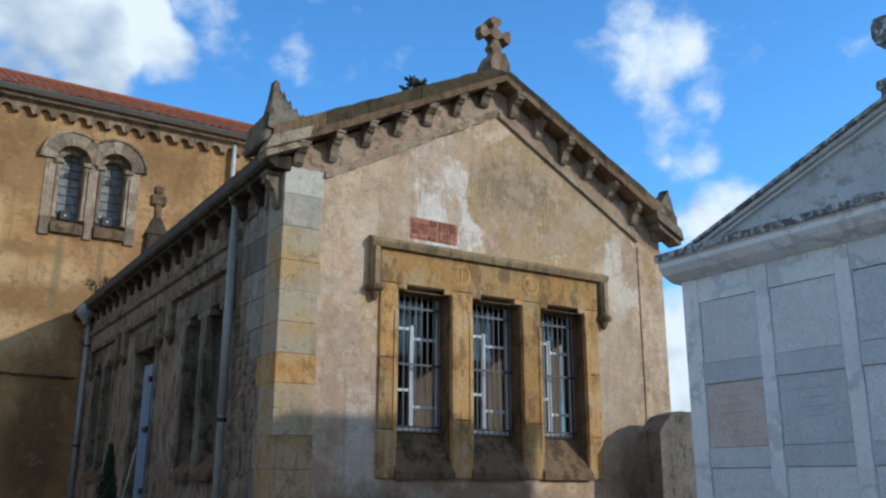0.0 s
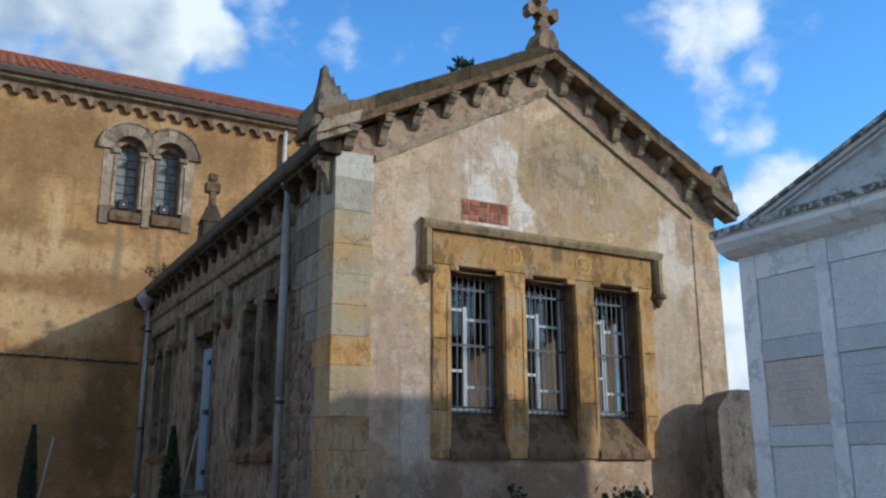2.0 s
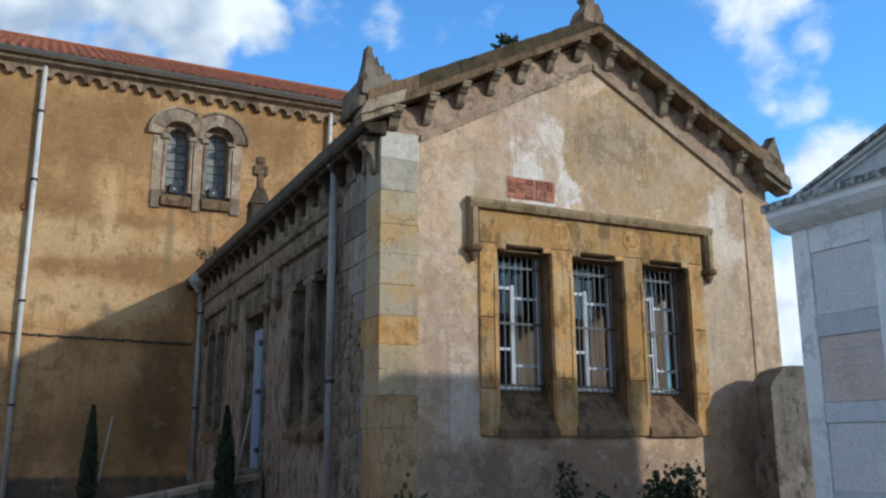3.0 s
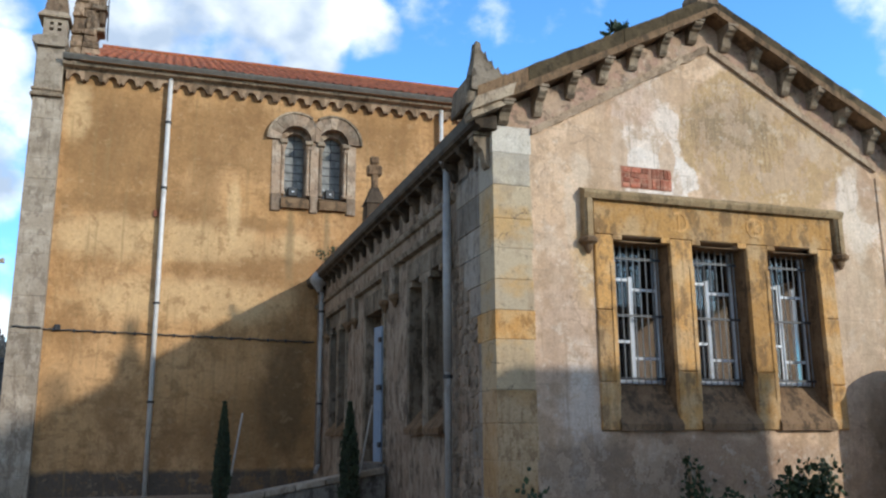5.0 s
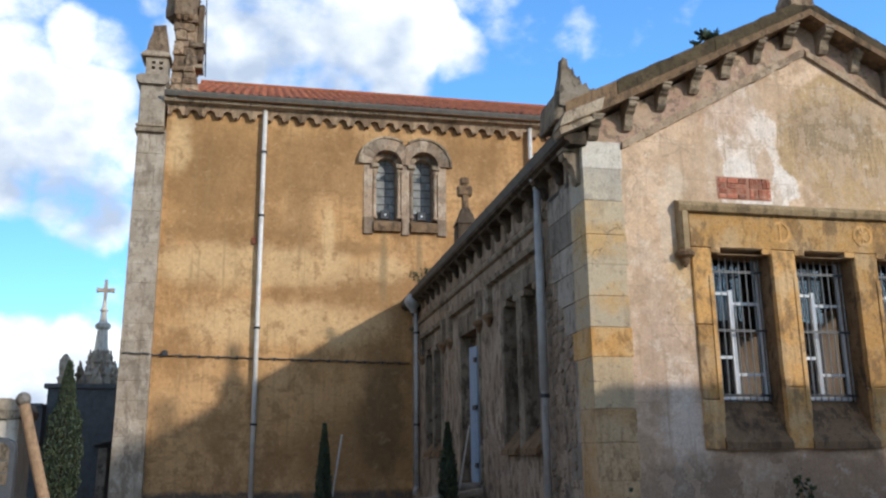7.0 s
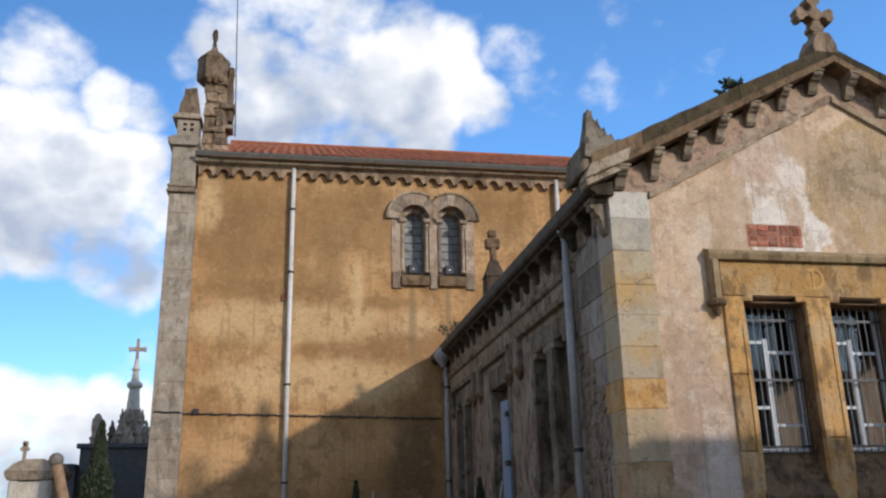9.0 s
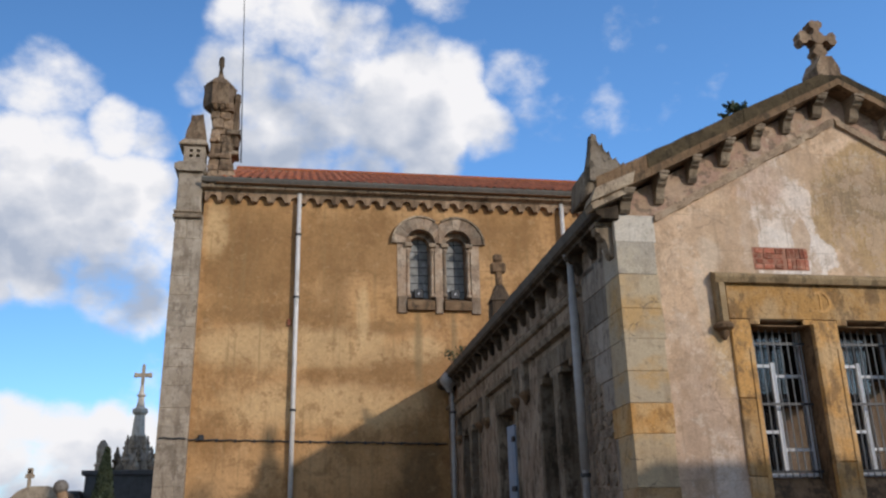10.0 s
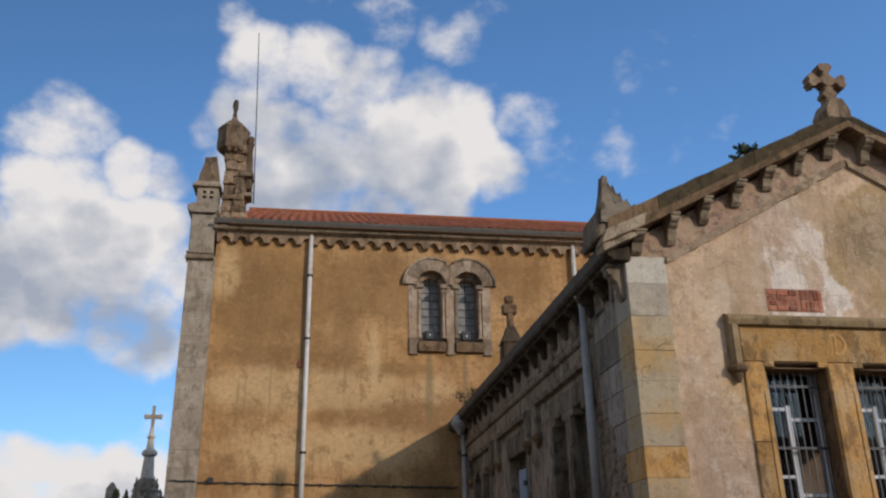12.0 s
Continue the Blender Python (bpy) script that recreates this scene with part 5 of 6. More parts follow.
def twin_window():
    mid = (ARCH[0][0] + ARCH[1][0]) / 2
    frame_bm = holed(bmesh.new(), "x", 2.36, 4.45, 7.22, 8.80, CY - 0.02, CY + 0.1, [(cx - 0.365, 7.22, cx + 0.365, 8.80) for cx, cz in ARCH])
    win = part("twin_window", frame_bm, M_ARCH, church, "round-arched twin window with carved stone surround")
    for k, (cx, cz) in enumerate(ARCH):
        sgn = 1 if k == 0 else -1

        def clamp(x):
            return min(x, mid - 0.003) if k == 0 else max(x, mid + 0.003)
        for r0, r1, y0, y1, n in ((0.37, 0.68, CY - 0.08, CY + 0.08, 9), (0.25, 0.40, CY + 0.17, CY + 0.375, 9)):
            for i in range(n):
                t0, t1 = math.pi * i / n, math.pi * (i + 1) / n
                ts = [t0 + (t1 - t0) * q / 3 for q in range(4)]
                g = 0.006
                out = [(clamp(cx + r1 * math.cos(t)), cz + r1 * math.sin(t)) for t in ts] + [(clamp(cx + r0 * math.cos(t)), cz + r0 * math.sin(t)) for t in reversed(ts)]
                xs = [o[0] for o in out]
                if max(xs) - min(xs) < 0.03:
                    continue
                mx, mzz = sum(xs) / len(out), sum(o[1] for o in out) / len(out)
                out = [(mx + (a - mx) * 0.975, mzz + (b - mzz) * 0.975) for a, b in out]
                if all(abs(a - clamp(99 * sgn)) < 0.02 for a in xs):
                    continue
                bm = bmesh.new()
                try:
                    prism(bm, out, "y", y0 - random.uniform(0, 0.012), y1)
                except ValueError:
                    bm.free()
                    continue
                bmesh.ops.remove_doubles(bm, verts=bm.verts, dist=0.0005)
                part("voussoir", bm, M_ARCH, win)
        # outer label moulding
        bm = bmesh.new()
        for i in range(16):
            t0, t1 = math.pi * i / 16, math.pi * (i + 1) / 16
            q = [(cx + r * math.cos(t), cz + r * math.sin(t)) for r, t in ((0.68, t0), (0.73, t0), (0.73, t1), (0.68, t1))]
            if all((a < mid) == (k == 0) for a, b in q):
                prism(bm, q, "y", CY - 0.12, CY + 0.02)
        part("label_moulding", bm, M_GREY, win)
        # colonnettes, imposts, sill
        for s in (-1, 1):
            x = cx + s * 0.31
            part("colonnette", lathe(bmesh.new(), x, CY + 0.05, [(0.075, 7.42), (0.075, 7.48), (0.05, 7.52), (0.05, 8.58), (0.07, 8.60), (0.09, 8.72)], 10), M_ARCH, win, "", True)
            part("inner_jamb", a_box(cx + s * 0.25, CY + 0.17, 7.42, cx + s * 0.37, CY + 0.45, 8.80), M_ARCH, win)
            part("impost", a_box(x - 0.10 if not (s * sgn > 0) else x - 0.10, CY - 0.10, 8.70, x + 0.10, CY + 0.28, 8.81, 0.02), M_GREY, win)
        part("window_sill", prism(bmesh.new(), [(CY - 0.12, 7.06), (CY - 0.12, 7.28), (CY + 0.02, 7.34), (CY + 0.40, 7.48), (CY + 0.40, 7.06)], "x", cx - 0.34, cx + 0.34), M_SILL, win, "mossy stone sill")
        # leaded light
        bm = a_box(cx - 0.245, CY + 0.38, 7.44, cx + 0.245, CY + 0.388, 9.06)
        pane = part("leaded_pane", bm, M_LEADED, win)
        for z in np.arange(7.66, 9.0, 0.21):
            part("lead_bar", a_box(cx - 0.245, CY + 0.365, z - 0.009, cx + 0.245, CY + 0.379, z + 0.009), M_IRON, pane)
        part("lead_bar", a_box(cx - 0.009, CY + 0.367, 7.44, cx + 0.009, CY + 0.3785, 9.06), M_IRON, pane)
        vent = part("loudspeaker", a_box(cx - 0.13, CY + 0.22, 7.45, cx + 0.10, CY + 0.36, 7.68, 0.015), M_IRON, win, "small black horn speaker on the sill")
        part("speaker_cone", tube(bmesh.new(), (cx - 0.01, CY + 0.215, 7.56), (cx - 0.01, CY + 0.225, 7.56), 0.022, n=12), M_WHITE, vent)
    for x0, x1 in ((2.36, 2.60), (mid - 0.10, mid + 0.10), (4.21, 4.45)):
        part("foot_block", a_box(x0, CY - 0.06, 6.98, x1, CY + 0.05, 7.42, 0.02), M_ARCH, win)


M_LEADED = plain("dusty_leaded_glass", (0.20, 0.20, 0.19), 0.7, 0.0, 0.4, 5.0, (0.42, 0.43, 0.41))
twin_window()
for x, z1 in ((-0.10, 10.0), (6.68, 10.0)):
    downpipe(x, CY - 0.13, 0.35, z1, 0.055, church, (8.9, 7.3, 4.6, 2.4) if x < 1 else (8.9,), label="pale grey rainwater downpipe on the church", paint=M_PIPE)


def cable():
    """A sagging dark cable along the church wall, with clips."""
    c = bpy.data.curves.new("wall_cable", "CURVE")
    c.dimensions, c.bevel_depth, c.bevel_resolution = "3D", 0.018, 1
    sp = c.splines.new("POLY")
    n = 60
    sp.points.add(n)
    for i in range(n + 1):
        x = -3.0 + 6.5 * i / n
        sp.points[i].co = (x, CY - (0.24 if x < -2.4 else 0.03), 3.97 - 0.022 * (x + 3) + 0.012 * math.sin(i * 1.9), 1)
    c.materials.append(M_IRON)
    ob = new("wall_cable", c)
    hang(ob, church)
    for i in range(14):
        x = -2.2 + 0.42 * i
        part("cable_clip", a_box(x - 0.02, CY - 0.055, 3.93 - 0.022 * (x + 3), x + 0.02, CY - 0.005, 4.0 - 0.022 * (x + 3)), M_IRON, ob)
    part("junction_box", a_box(-2.18, CY - 0.09, 3.93, -2.06, CY + 0.01, 4.06, 0.015), M_IRON, ob)


cable()
part("pipe_tag", a_box(-0.30, CY - 0.06, 6.62, -0.20, CY + 0.01, 6.78, 0.01), M_BRICK, church, "small rusty red bracket plate")


# ---- marble niche block ----
K = 0.795
MX = 8 * K


def my(v):
    return v * K


def mz(v):
    return 1.6 + (v - 1.6) * K


def niche_block():
    t = thing("niche_mausoleum", (MX + 1.5, my(4.1), 0.0), "grey-white veined marble burial niche block with pedimented front", "mausoleum")
    y0, y1, x1 = my(1.05), my(7.15), MX + 3.2
    part("body", a_box(MX + 0.03, y0 + 0.02, -0.05, x1, y1 - 0.02, mz(3.98)), M_MARBLE, t)
    # upright and level marble strips round the niches
    cols = [(6.92 - 0.98 * i, 6.11 - 0.98 * i) for i in range(6)]
    rows = [(3.69, 2.96), (2.73, 2.0), (1.79, 1.06), (0.85, 0.12), (-0.09, -0.75)]
    edges = [7.15] + [c for p in cols for c in p] + [1.05]
    for i in range(0, len(edges), 2):
        part("upright_strip", a_box(MX - 0.004, my(edges[i + 1]), 0.0, MX + 0.05, my(edges[i]), mz(3.98), 0.004), M_MARBLE, t)
    for a, b in cols:
        zs = [3.98] + [z for r in rows for z in r]
        for i in range(0, len(zs), 2):
            part("level_strip", a_box(MX + 0.004, my(b) + 0.003, mz(zs[i + 1]) if i + 1 < len(zs) else 0.0, MX + 0.05, my(a) - 0.003, mz(zs[i]), 0.003), M_GREYSLAB if i else M_MARBLE, t)
    for i, (a, b) in enumerate(cols):
        for j, (zt, zb) in enumerate(rows[:4]):
            m = M_PINK if (i, j) in ((0, 1), (3, 0)) else M_GREYSLAB if (i, j) in ((1, 1), (2, 0)) else M_PALESLAB
            slab = part("niche_slab", a_box(MX + 0.014, my(b) + 0.008, mz(zb) + 0.006, MX + 0.05, my(a) - 0.008, mz(zt) - 0.006, 0.006), m, t)
            # worn, unreadable inscription as thin bars
            if (i, j) in ((0, 1), (1, 1)):
                for q in range(4):
                    w = (0.30, 0.22, 0.26, 0.14)[q] * (my(a) - my(b))
                    c = (my(a) + my(b)) / 2
                    z = mz(zt) - 0.13 - 0.075 * q
                    part("inscription_bar", a_box(MX + 0.0125, c - w, z, MX + 0.016, c + w, z + 0.008), M_WORN, slab)
    # cornice with a half-round belly, on the front and the end
    prof = [(0.0, 3.98), (-0.04, 3.99), (-0.16, 4.05), (-0.22, 4.14), (-0.22, 4.20), (-0.25, 4.21), (-0.25, 4.26), (0.05, 4.30)]
    bm = prism(bmesh.new(), [(MX + px * K * 1.2, mz(pz)) for px, pz in prof] + [(x1, mz(4.30)), (x1, mz(3.98))], "y", y0 - 0.1, y1 + 0.09)
    part("cornice", bm, M_MARBLE, t, "marble cornice with a rounded belly")
    bm = a_box(MX - 0.25, y0 - 0.12, mz(4.215), x1 + 0.02, y1 + 0.11, mz(4.305), 0.006)
    bmesh.ops.subdivide_edges(bm, edges=bm.edges, cuts=12, use_grid_fill=True)
    roughen(bm, 0.006, 9)
    part("cornice_top", bm, M_LICHEN, t, "black-lichened top of the marble cornice")
    # pediment: recessed field and stepped raking mouldings
    ya, za, yc, zt = my(6.95), mz(4.32), my(4.05), mz(5.34)
    yb = 2 * yc - ya
    part("pediment", prism(bmesh.new(), [(ya, za), (yb, za), (yc, zt - 0.03)], "x", MX - 0.02, MX + 0.28), M_LICHEN_FIELD, t)
    for g, d, lo, hi in ((0.0, 0.14, 0.0, 0.035), (0.0, 0.10, 0.035, 0.07), (0.0, 0.06, 0.075, 0.10)):
        for s in (1, -1):
            e = yc + s * (ya - yc)
            bm = prism(bmesh.new(), [(e, za - lo + 0.02), (yc, zt - lo + 0.02), (yc, zt - hi + 0.02), (e - s * 0.06, za - hi + 0.045)], "x", MX - d, MX + 0.3)
            part("raking_moulding", bm, M_MARBLE if lo else M_LICHEN, t)
    # pedestal and cross on the apex
    base = mz(5.12)
    bm = a_box(MX - 0.02, yc - 0.20, base, MX + 0.30, yc + 0.20, mz(5.28), 0.01)
    box(bm, MX - 0.06, yc - 0.25, mz(5.28), MX + 0.34, yc + 0.25, mz(5.40), 0.012)
    box(bm, MX - 0.08, yc - 0.27, mz(5.40), MX + 0.36, yc + 0.27, mz(5.50), 0.012)
    part("cross_pedestal", bm, M_LICHEN, t)
    zc = mz(6.10)
    bm = bmesh.new()
    arm = [(0.06, 0.0), (0.06, 0.14), (0.11, 0.17), (0.12, 0.28), (0.05, 0.31)]
    for k in range(4):
        c, sn = math.cos(k * math.pi / 2), math.sin(k * math.pi / 2)
        o = arm + [(-p, q) for p, q in reversed(arm)]
        prism(bm, [(yc + p * c - q * sn, zc + p * sn + q * c) for p, q in o], "x", MX + 0.04, MX + 0.22)
    box(bm, MX + 0.05, yc - 0.065, mz(5.48), MX + 0.21, yc + 0.065, zc)
    part("apex_cross", bm, M_LICHEN, t, "weathered marble cross with flared ends")


M_PALESLAB = stone("pale_marble_slab", (0.78, 0.79, 0.80), (0.68, 0.70, 0.73), (0.82, 0.83, 0.84), 0.06, 0.45, soot=0.3)
M_WORN = plain("worn_inscription", (0.47, 0.47, 0.48), 0.7, 0.0, 0.2, 40.0)


def pediment_marble():
    m = Mat("stained_pediment_marble", (0.60, 0.62, 0.63), 0.6)
    m.layer(m.ramp(m.noise(5.0, 7, 0.7, (1, 1, 1.6)), 0.53, 0.62), (0.22, 0.20, 0.17), 0.55)
    m.layer(m.ramp(m.noise(1.6, 5, 0.6, shift=2.0), 0.45, 0.65), (0.48, 0.50, 0.52), 0.6)
    m.grain(30, 0.1)
    return m.done()


M_LICHEN_FIELD = pediment_marble()
niche_block()


# ---- low boundary wall beside the annex ----
def boundary_wall():
    bm = prism(bmesh.new(), [(8.62, -0.1), (12.5, -0.1), (12.5, 2.62), (9.05, 2.55), (8.86, 2.50), (8.66, 2.28)], "y", 8.28, 8.66)
    bmesh.ops.subdivide_edges(bm, edges=[e for e in bm.edges if e.calc_length() > 0.3], cuts=10)
    roughen(bm, 0.018, 3.0)
    tagged(part("boundary_wall", bm, M_PALEWALL, None), "old rendered boundary wall blackened by damp beside the annex", "wall")


boundary_wall()


# ---- stone parapet descending from the annex door ----
def parapet():
    t = thing("door_parapet", (2.3, 13.9, 0.3), "low grey stone parapet sloping down from the annex door", "parapet")
    part("core", prism(bmesh.new(), [(0.75, 0.1), (3.52, 0.1), (3.52, 1.05), (0.75, 0.58)], "y", 13.72, 14.02), M_PALEWALL, t)
    n = 6
    for i in range(n):
        u0, u1 = 0.72 + 2.78 * i / n, 0.72 + 2.78 * (i + 1) / n - 0.012
        h = lambda x: 0.585 + (x - 0.75) * 0.17
        bm = prism(bmesh.new(), [(u0, h(u0)), (u1, h(u1)), (u1, h(u1) + 0.10), (u0, h(u0) + 0.10)], "y", 13.67, 14.07)
        bmesh.ops.bevel(bm, geom=list(bm.edges), offset=0.012, segments=1, affect="EDGES")
        part("coping_stone", bm, M_BUTT, t)


parapet()


# ---- planting ----
def leaf_crown(points, size, seed, spread=1.0):
    """Many small two-sided leaf blades round the given points."""
    rnd = random.Random(seed)
    bm = bmesh.new()
    for p, up in points:
        d = Vector((rnd.uniform(-1, 1), rnd.uniform(-1, 1), rnd.uniform(-0.2, 1) + up)).normalized()
        s = d.cross(Vector((rnd.uniform(-1, 1), rnd.uniform(-1, 1), 0.3))).normalized()
        l, w = size * rnd.uniform(0.7, 1.4), size * 0.36 * spread * rnd.uniform(0.7, 1.3)
        a = Vector(p)
        v = [bm.verts.new(a), bm.verts.new(a + d * l * 0.5 + s * w + d.cross(s) * w * 0.3), bm.verts.new(a + d * l), bm.verts.new(a + d * l * 0.5 - s * w)]
        bm.faces.new(v)
    return bm


def cypress(x, y, z0, z1, r, seed, n=2600, stake=None):
    t = thing("cypress", (x, y, z0), "slim dark green young cypress" + (" tied to a leaning pale stake" if stake else " beside the church"), "tree", "cypresses")
    part("trunk", tube(bmesh.new(), (x, y, z0), (x, y, z0 + (z1 - z0) * 0.8), 0.03, 0.01, 8), M_BOARD, t)
    rnd = random.Random(seed)
    pts = []
    for i in range(n):
        f = rnd.random() ** 0.85
        rr = r * (0.25 + 1.0 * math.sin(math.pi * min(1, 0.22 + 0.78 * f)) ** 0.8) * (1 - f ** 5 * 0.7) * (0.82 + 0.3 * noise.noise((f * 7, seed, 0)))
        a = rnd.uniform(0, 2 * math.pi)
        q = rr * math.sqrt(rnd.uniform(0.25, 1))
        pts.append(((x + q * math.cos(a), y + q * math.sin(a), z0 + 0.1 + (z1 - z0 - 0.18) * f), 1.6))
    part("crown", leaf_crown(pts, 0.06, seed, 0.6), M_LEAF, t)
    if stake:
        part("stake", tube(bmesh.new(), stake[0], stake[1], 0.018, 0.015, 8), M_PALEWOOD, t, "pale leaning wooden stake")


M_PALEWOOD = plain("bleached_wood", (0.42, 0.38, 0.33), 0.8, 0.0, 0.2, 30.0)
cypress(1.0, 13.6, 0.25, 2.18, 0.12, 1, 4000, ((1.02, 13.62, 0.3), (1.27, 13.66, 1.98)))
cypress(2.86, 13.35, 0.25, 2.18, 0.15, 2, 5000, ((2.88, 13.38, 0.3), (3.22, 13.4, 2.10)))
cypress(-3.12, 15.6, 0.3, 3.30, 0.30, 3, 11000)


def shrub(x, y, z0, r, h, seed, n, label):
    t = thing("wall_shrub", (x, y, z0), label, "shrub", "weeds by the annex wall")
    rnd = random.Random(seed)
    bm, pts = bmesh.new(), []
    for k in range(7):
        a = rnd.uniform(0, 6.28)
        q = Vector((x + r * 0.8 * rnd.random() * math.cos(a), y + 0.3 * r * math.sin(a), z0 + h * rnd.uniform(0.45, 1.0)))
        tube(bm, (x + 0.1 * r * math.cos(a), y, z0), q, 0.012, 0.005, 6)
        for i in range(n // 7):
            f = rnd.uniform(0.35, 1.0)
            p = Vector((x, y, z0)).lerp(q, f) + Vector((rnd.gauss(0, r * 0.22), rnd.gauss(0, r * 0.15), rnd.gauss(0, h * 0.09)))
            pts.append((p, 0.4))
    part("stems", bm, M_WOOD, t)
    part("leaves", leaf_crown(pts, 0.065, seed, 1.3), M_IVY, t)


shrub(5.82, 8.72, 0.25, 0.16, 1.15, 11, 260, "thin green weed against the annex wall")
shrub(7.2, 8.55, 0.25, 0.50, 1.02, 12, 1600, "dense dark green shrub at the annex foot")
shrub(3.72, 8.6, 0.2, 0.30, 0.92, 13, 500, "low green weed at the annex corner")
shrub(6.3, 8.6, 0.25, 0.30, 0.75, 14, 500, "low green weed under the front windows")


def roof_weed(x, y, z, r, seed, n, label, parent_m=M_IVY):
    t = thing("roof_weed", (x, y, z), label, "weed", "weeds rooted in the roof")
    rnd = random.Random(seed)
    bm, pts = bmesh.new(), []
    for k in range(5):
        q = Vector((x + rnd.uniform(-r, r), y + rnd.uniform(-r, r) * 0.5, z + r * rnd.uniform(0.8, 1.7)))
        tube(bm, (x, y, z - 0.05), q, 0.008, 0.004, 5)
        for i in range(n // 5):
            p = Vector((x, y, z)).lerp(q, rnd.uniform(0.4, 1.05)) + Vector((rnd.gauss(0, r * 0.2), rnd.gauss(0, r * 0.2), rnd.gauss(0, r * 0.2)))
            pts.append((p, 0.5))
    part("stems", bm, M_WOOD, t)
    part("leaves", leaf_crown(pts, 0.05, seed, 1.4), M_IVY, t)


roof_weed(5.46, 9.25, 6.66, 0.14, 21, 220, "small green plant rooted in the roof coping")
roof_weed(5.30, 9.2, 6.55, 0.08, 22, 90, "tiny green plant rooted in the roof coping")
roof_weed(3.85, 9.25, 5.80, 0.06, 23, 50, "tiny green plant behind the corner finial")
roof_weed(3.31, 18.3, 5.28, 0.20, 24, 70, "scraggly twigs growing from the eave gutter")
roof_weed(3.31, 17.3, 5.28, 0.10, 25, 40, "small weed growing from the eave gutter")


# ---- beyond the church corner ----
def far_monument():
    t = thing("cross_monument", (-6.62, 39.0, 0.3), "grey stone funerary monument with tall cross spire", "monument")
    x, y = -6.62, 39.0
    part("plinth", a_box(x - 1.9, y - 1.9, 0.0, x + 1.9, y + 1.9, 3.6, 0.05), M_BUTT, t)
    part("drum", lathe(bmesh.new(), x, y, [(1.2, 3.6), (1.15, 4.5), (0.85, 4.7), (0.75, 5.2), (0.5, 5.5), (0.34, 6.2)], 10), M_BUTT, t)
    for count, ring, z0, z1, r in ((12, 1.22, 3.8, 5.25, 0.17), (9, 0.80, 4.5, 5.75, 0.14), (6, 0.42, 5.1, 6.25, 0.12)):
        for k in range(count):
            a = 2 * math.pi * k / count + ring
            px, py = x + ring * math.cos(a), y + ring * math.sin(a)
            h = z1 - z0
            part("pinnacle", lathe(bmesh.new(), px, py, [(r, z0), (r * 0.85, z0 + 0.45 * h), (r * 1.35, z0 + 0.50 * h), (r * 1.3, z0 + 0.56 * h), (r * 0.75, z0 + 0.62 * h), (r * 0.9, z0 + 0.74 * h), (r * 0.4, z0 + 0.84 * h), (0.03, z1)], 7), M_BUTT if k % 2 else M_SIDETRIM, t)
    part("outer_pinnacle", lathe(bmesh.new(), x - 1.25, y - 0.6, [(0.26, 3.6), (0.24, 4.9), (0.30, 5.0), (0.20, 5.1), (0.24, 5.5), (0.22, 5.75), (0.10, 5.95), (0.04, 6.0)], 8), M_BUTT, t)
    part("shaft", lathe(bmesh.new(), x, y, [(0.34, 5.9), (0.28, 6.2), (0.21, 7.1), (0.32, 7.2), (0.32, 7.34), (0.17, 7.45), (0.12, 7.85), (0.19, 7.95), (0.11, 8.05), (0.07, 8.4)], 10), M_BLOCK, t)
    bm = a_box(x - 0.06, y - 0.08, 8.35, x + 0.06, y + 0.08, 9.15, 0.01)
    box(bm, x - 0.29, y - 0.075, 8.74, x + 0.29, y + 0.075, 8.90, 0.01)
    for px, pz in ((-0.31, 8.82), (0.31, 8.82), (0, 9.18)):
        box(bm, x + px - 0.06, y - 0.09, pz - 0.10, x + px + 0.06, y + 0.09, pz + 0.11, 0.03)
    part("spire_cross", bm, M_BUTT, t)


far_monument()


def slate_vault():
    """Dark slate-clad vault with a doorway, behind the church corner."""
    t = thing("slate_vault", (-5.5, 30.0, 0.3), "dark slate-clad burial vault with a narrow doorway", "vault")
    bm = holed(bmesh.new(), "x", -6.38, -3.2, 0.0, 3.85, 29.0, 29.3, [(-4.45, 0.3, -3.5, 2.0)])
    part("wall", bm, M_SLATE, t)
    part("side_wall", a_box(-6.38, 29.31, 0.0, -6.08, 33.0, 3.85), M_SLATE, t)
    part("coping", a_box(-6.48, 28.9, 3.85, -3.1, 33.1, 4.0, 0.02), M_SLATE, t)
    part("annexe_wall", a_box(-7.3, 28.6, 0.0, -6.385, 29.2, 3.25), M_SLATE, t)
    part("annexe_coping", a_box(-7.4, 28.5, 3.25, -6.385, 29.3, 3.37, 0.02), M_SLATE, t)
    part("door_post", a_box(-4.75, 28.85, 0.2, -4.48, 29.1, 2.05, 0.01), M_PALEWALL, t, "pale stone door post")
    part("door_hood", prism(bmesh.new(), [(-4.9, 2.12), (-3.2, 2.45), (-3.2, 2.6), (-4.9, 2.25)], "y", 28.6, 29.0), M_SLATE, t)
    part("dark_door", a_box(-4.45, 29.2, 0.3, -3.5, 29.28, 2.0), M_SHUTTER, t)


slate_vault()


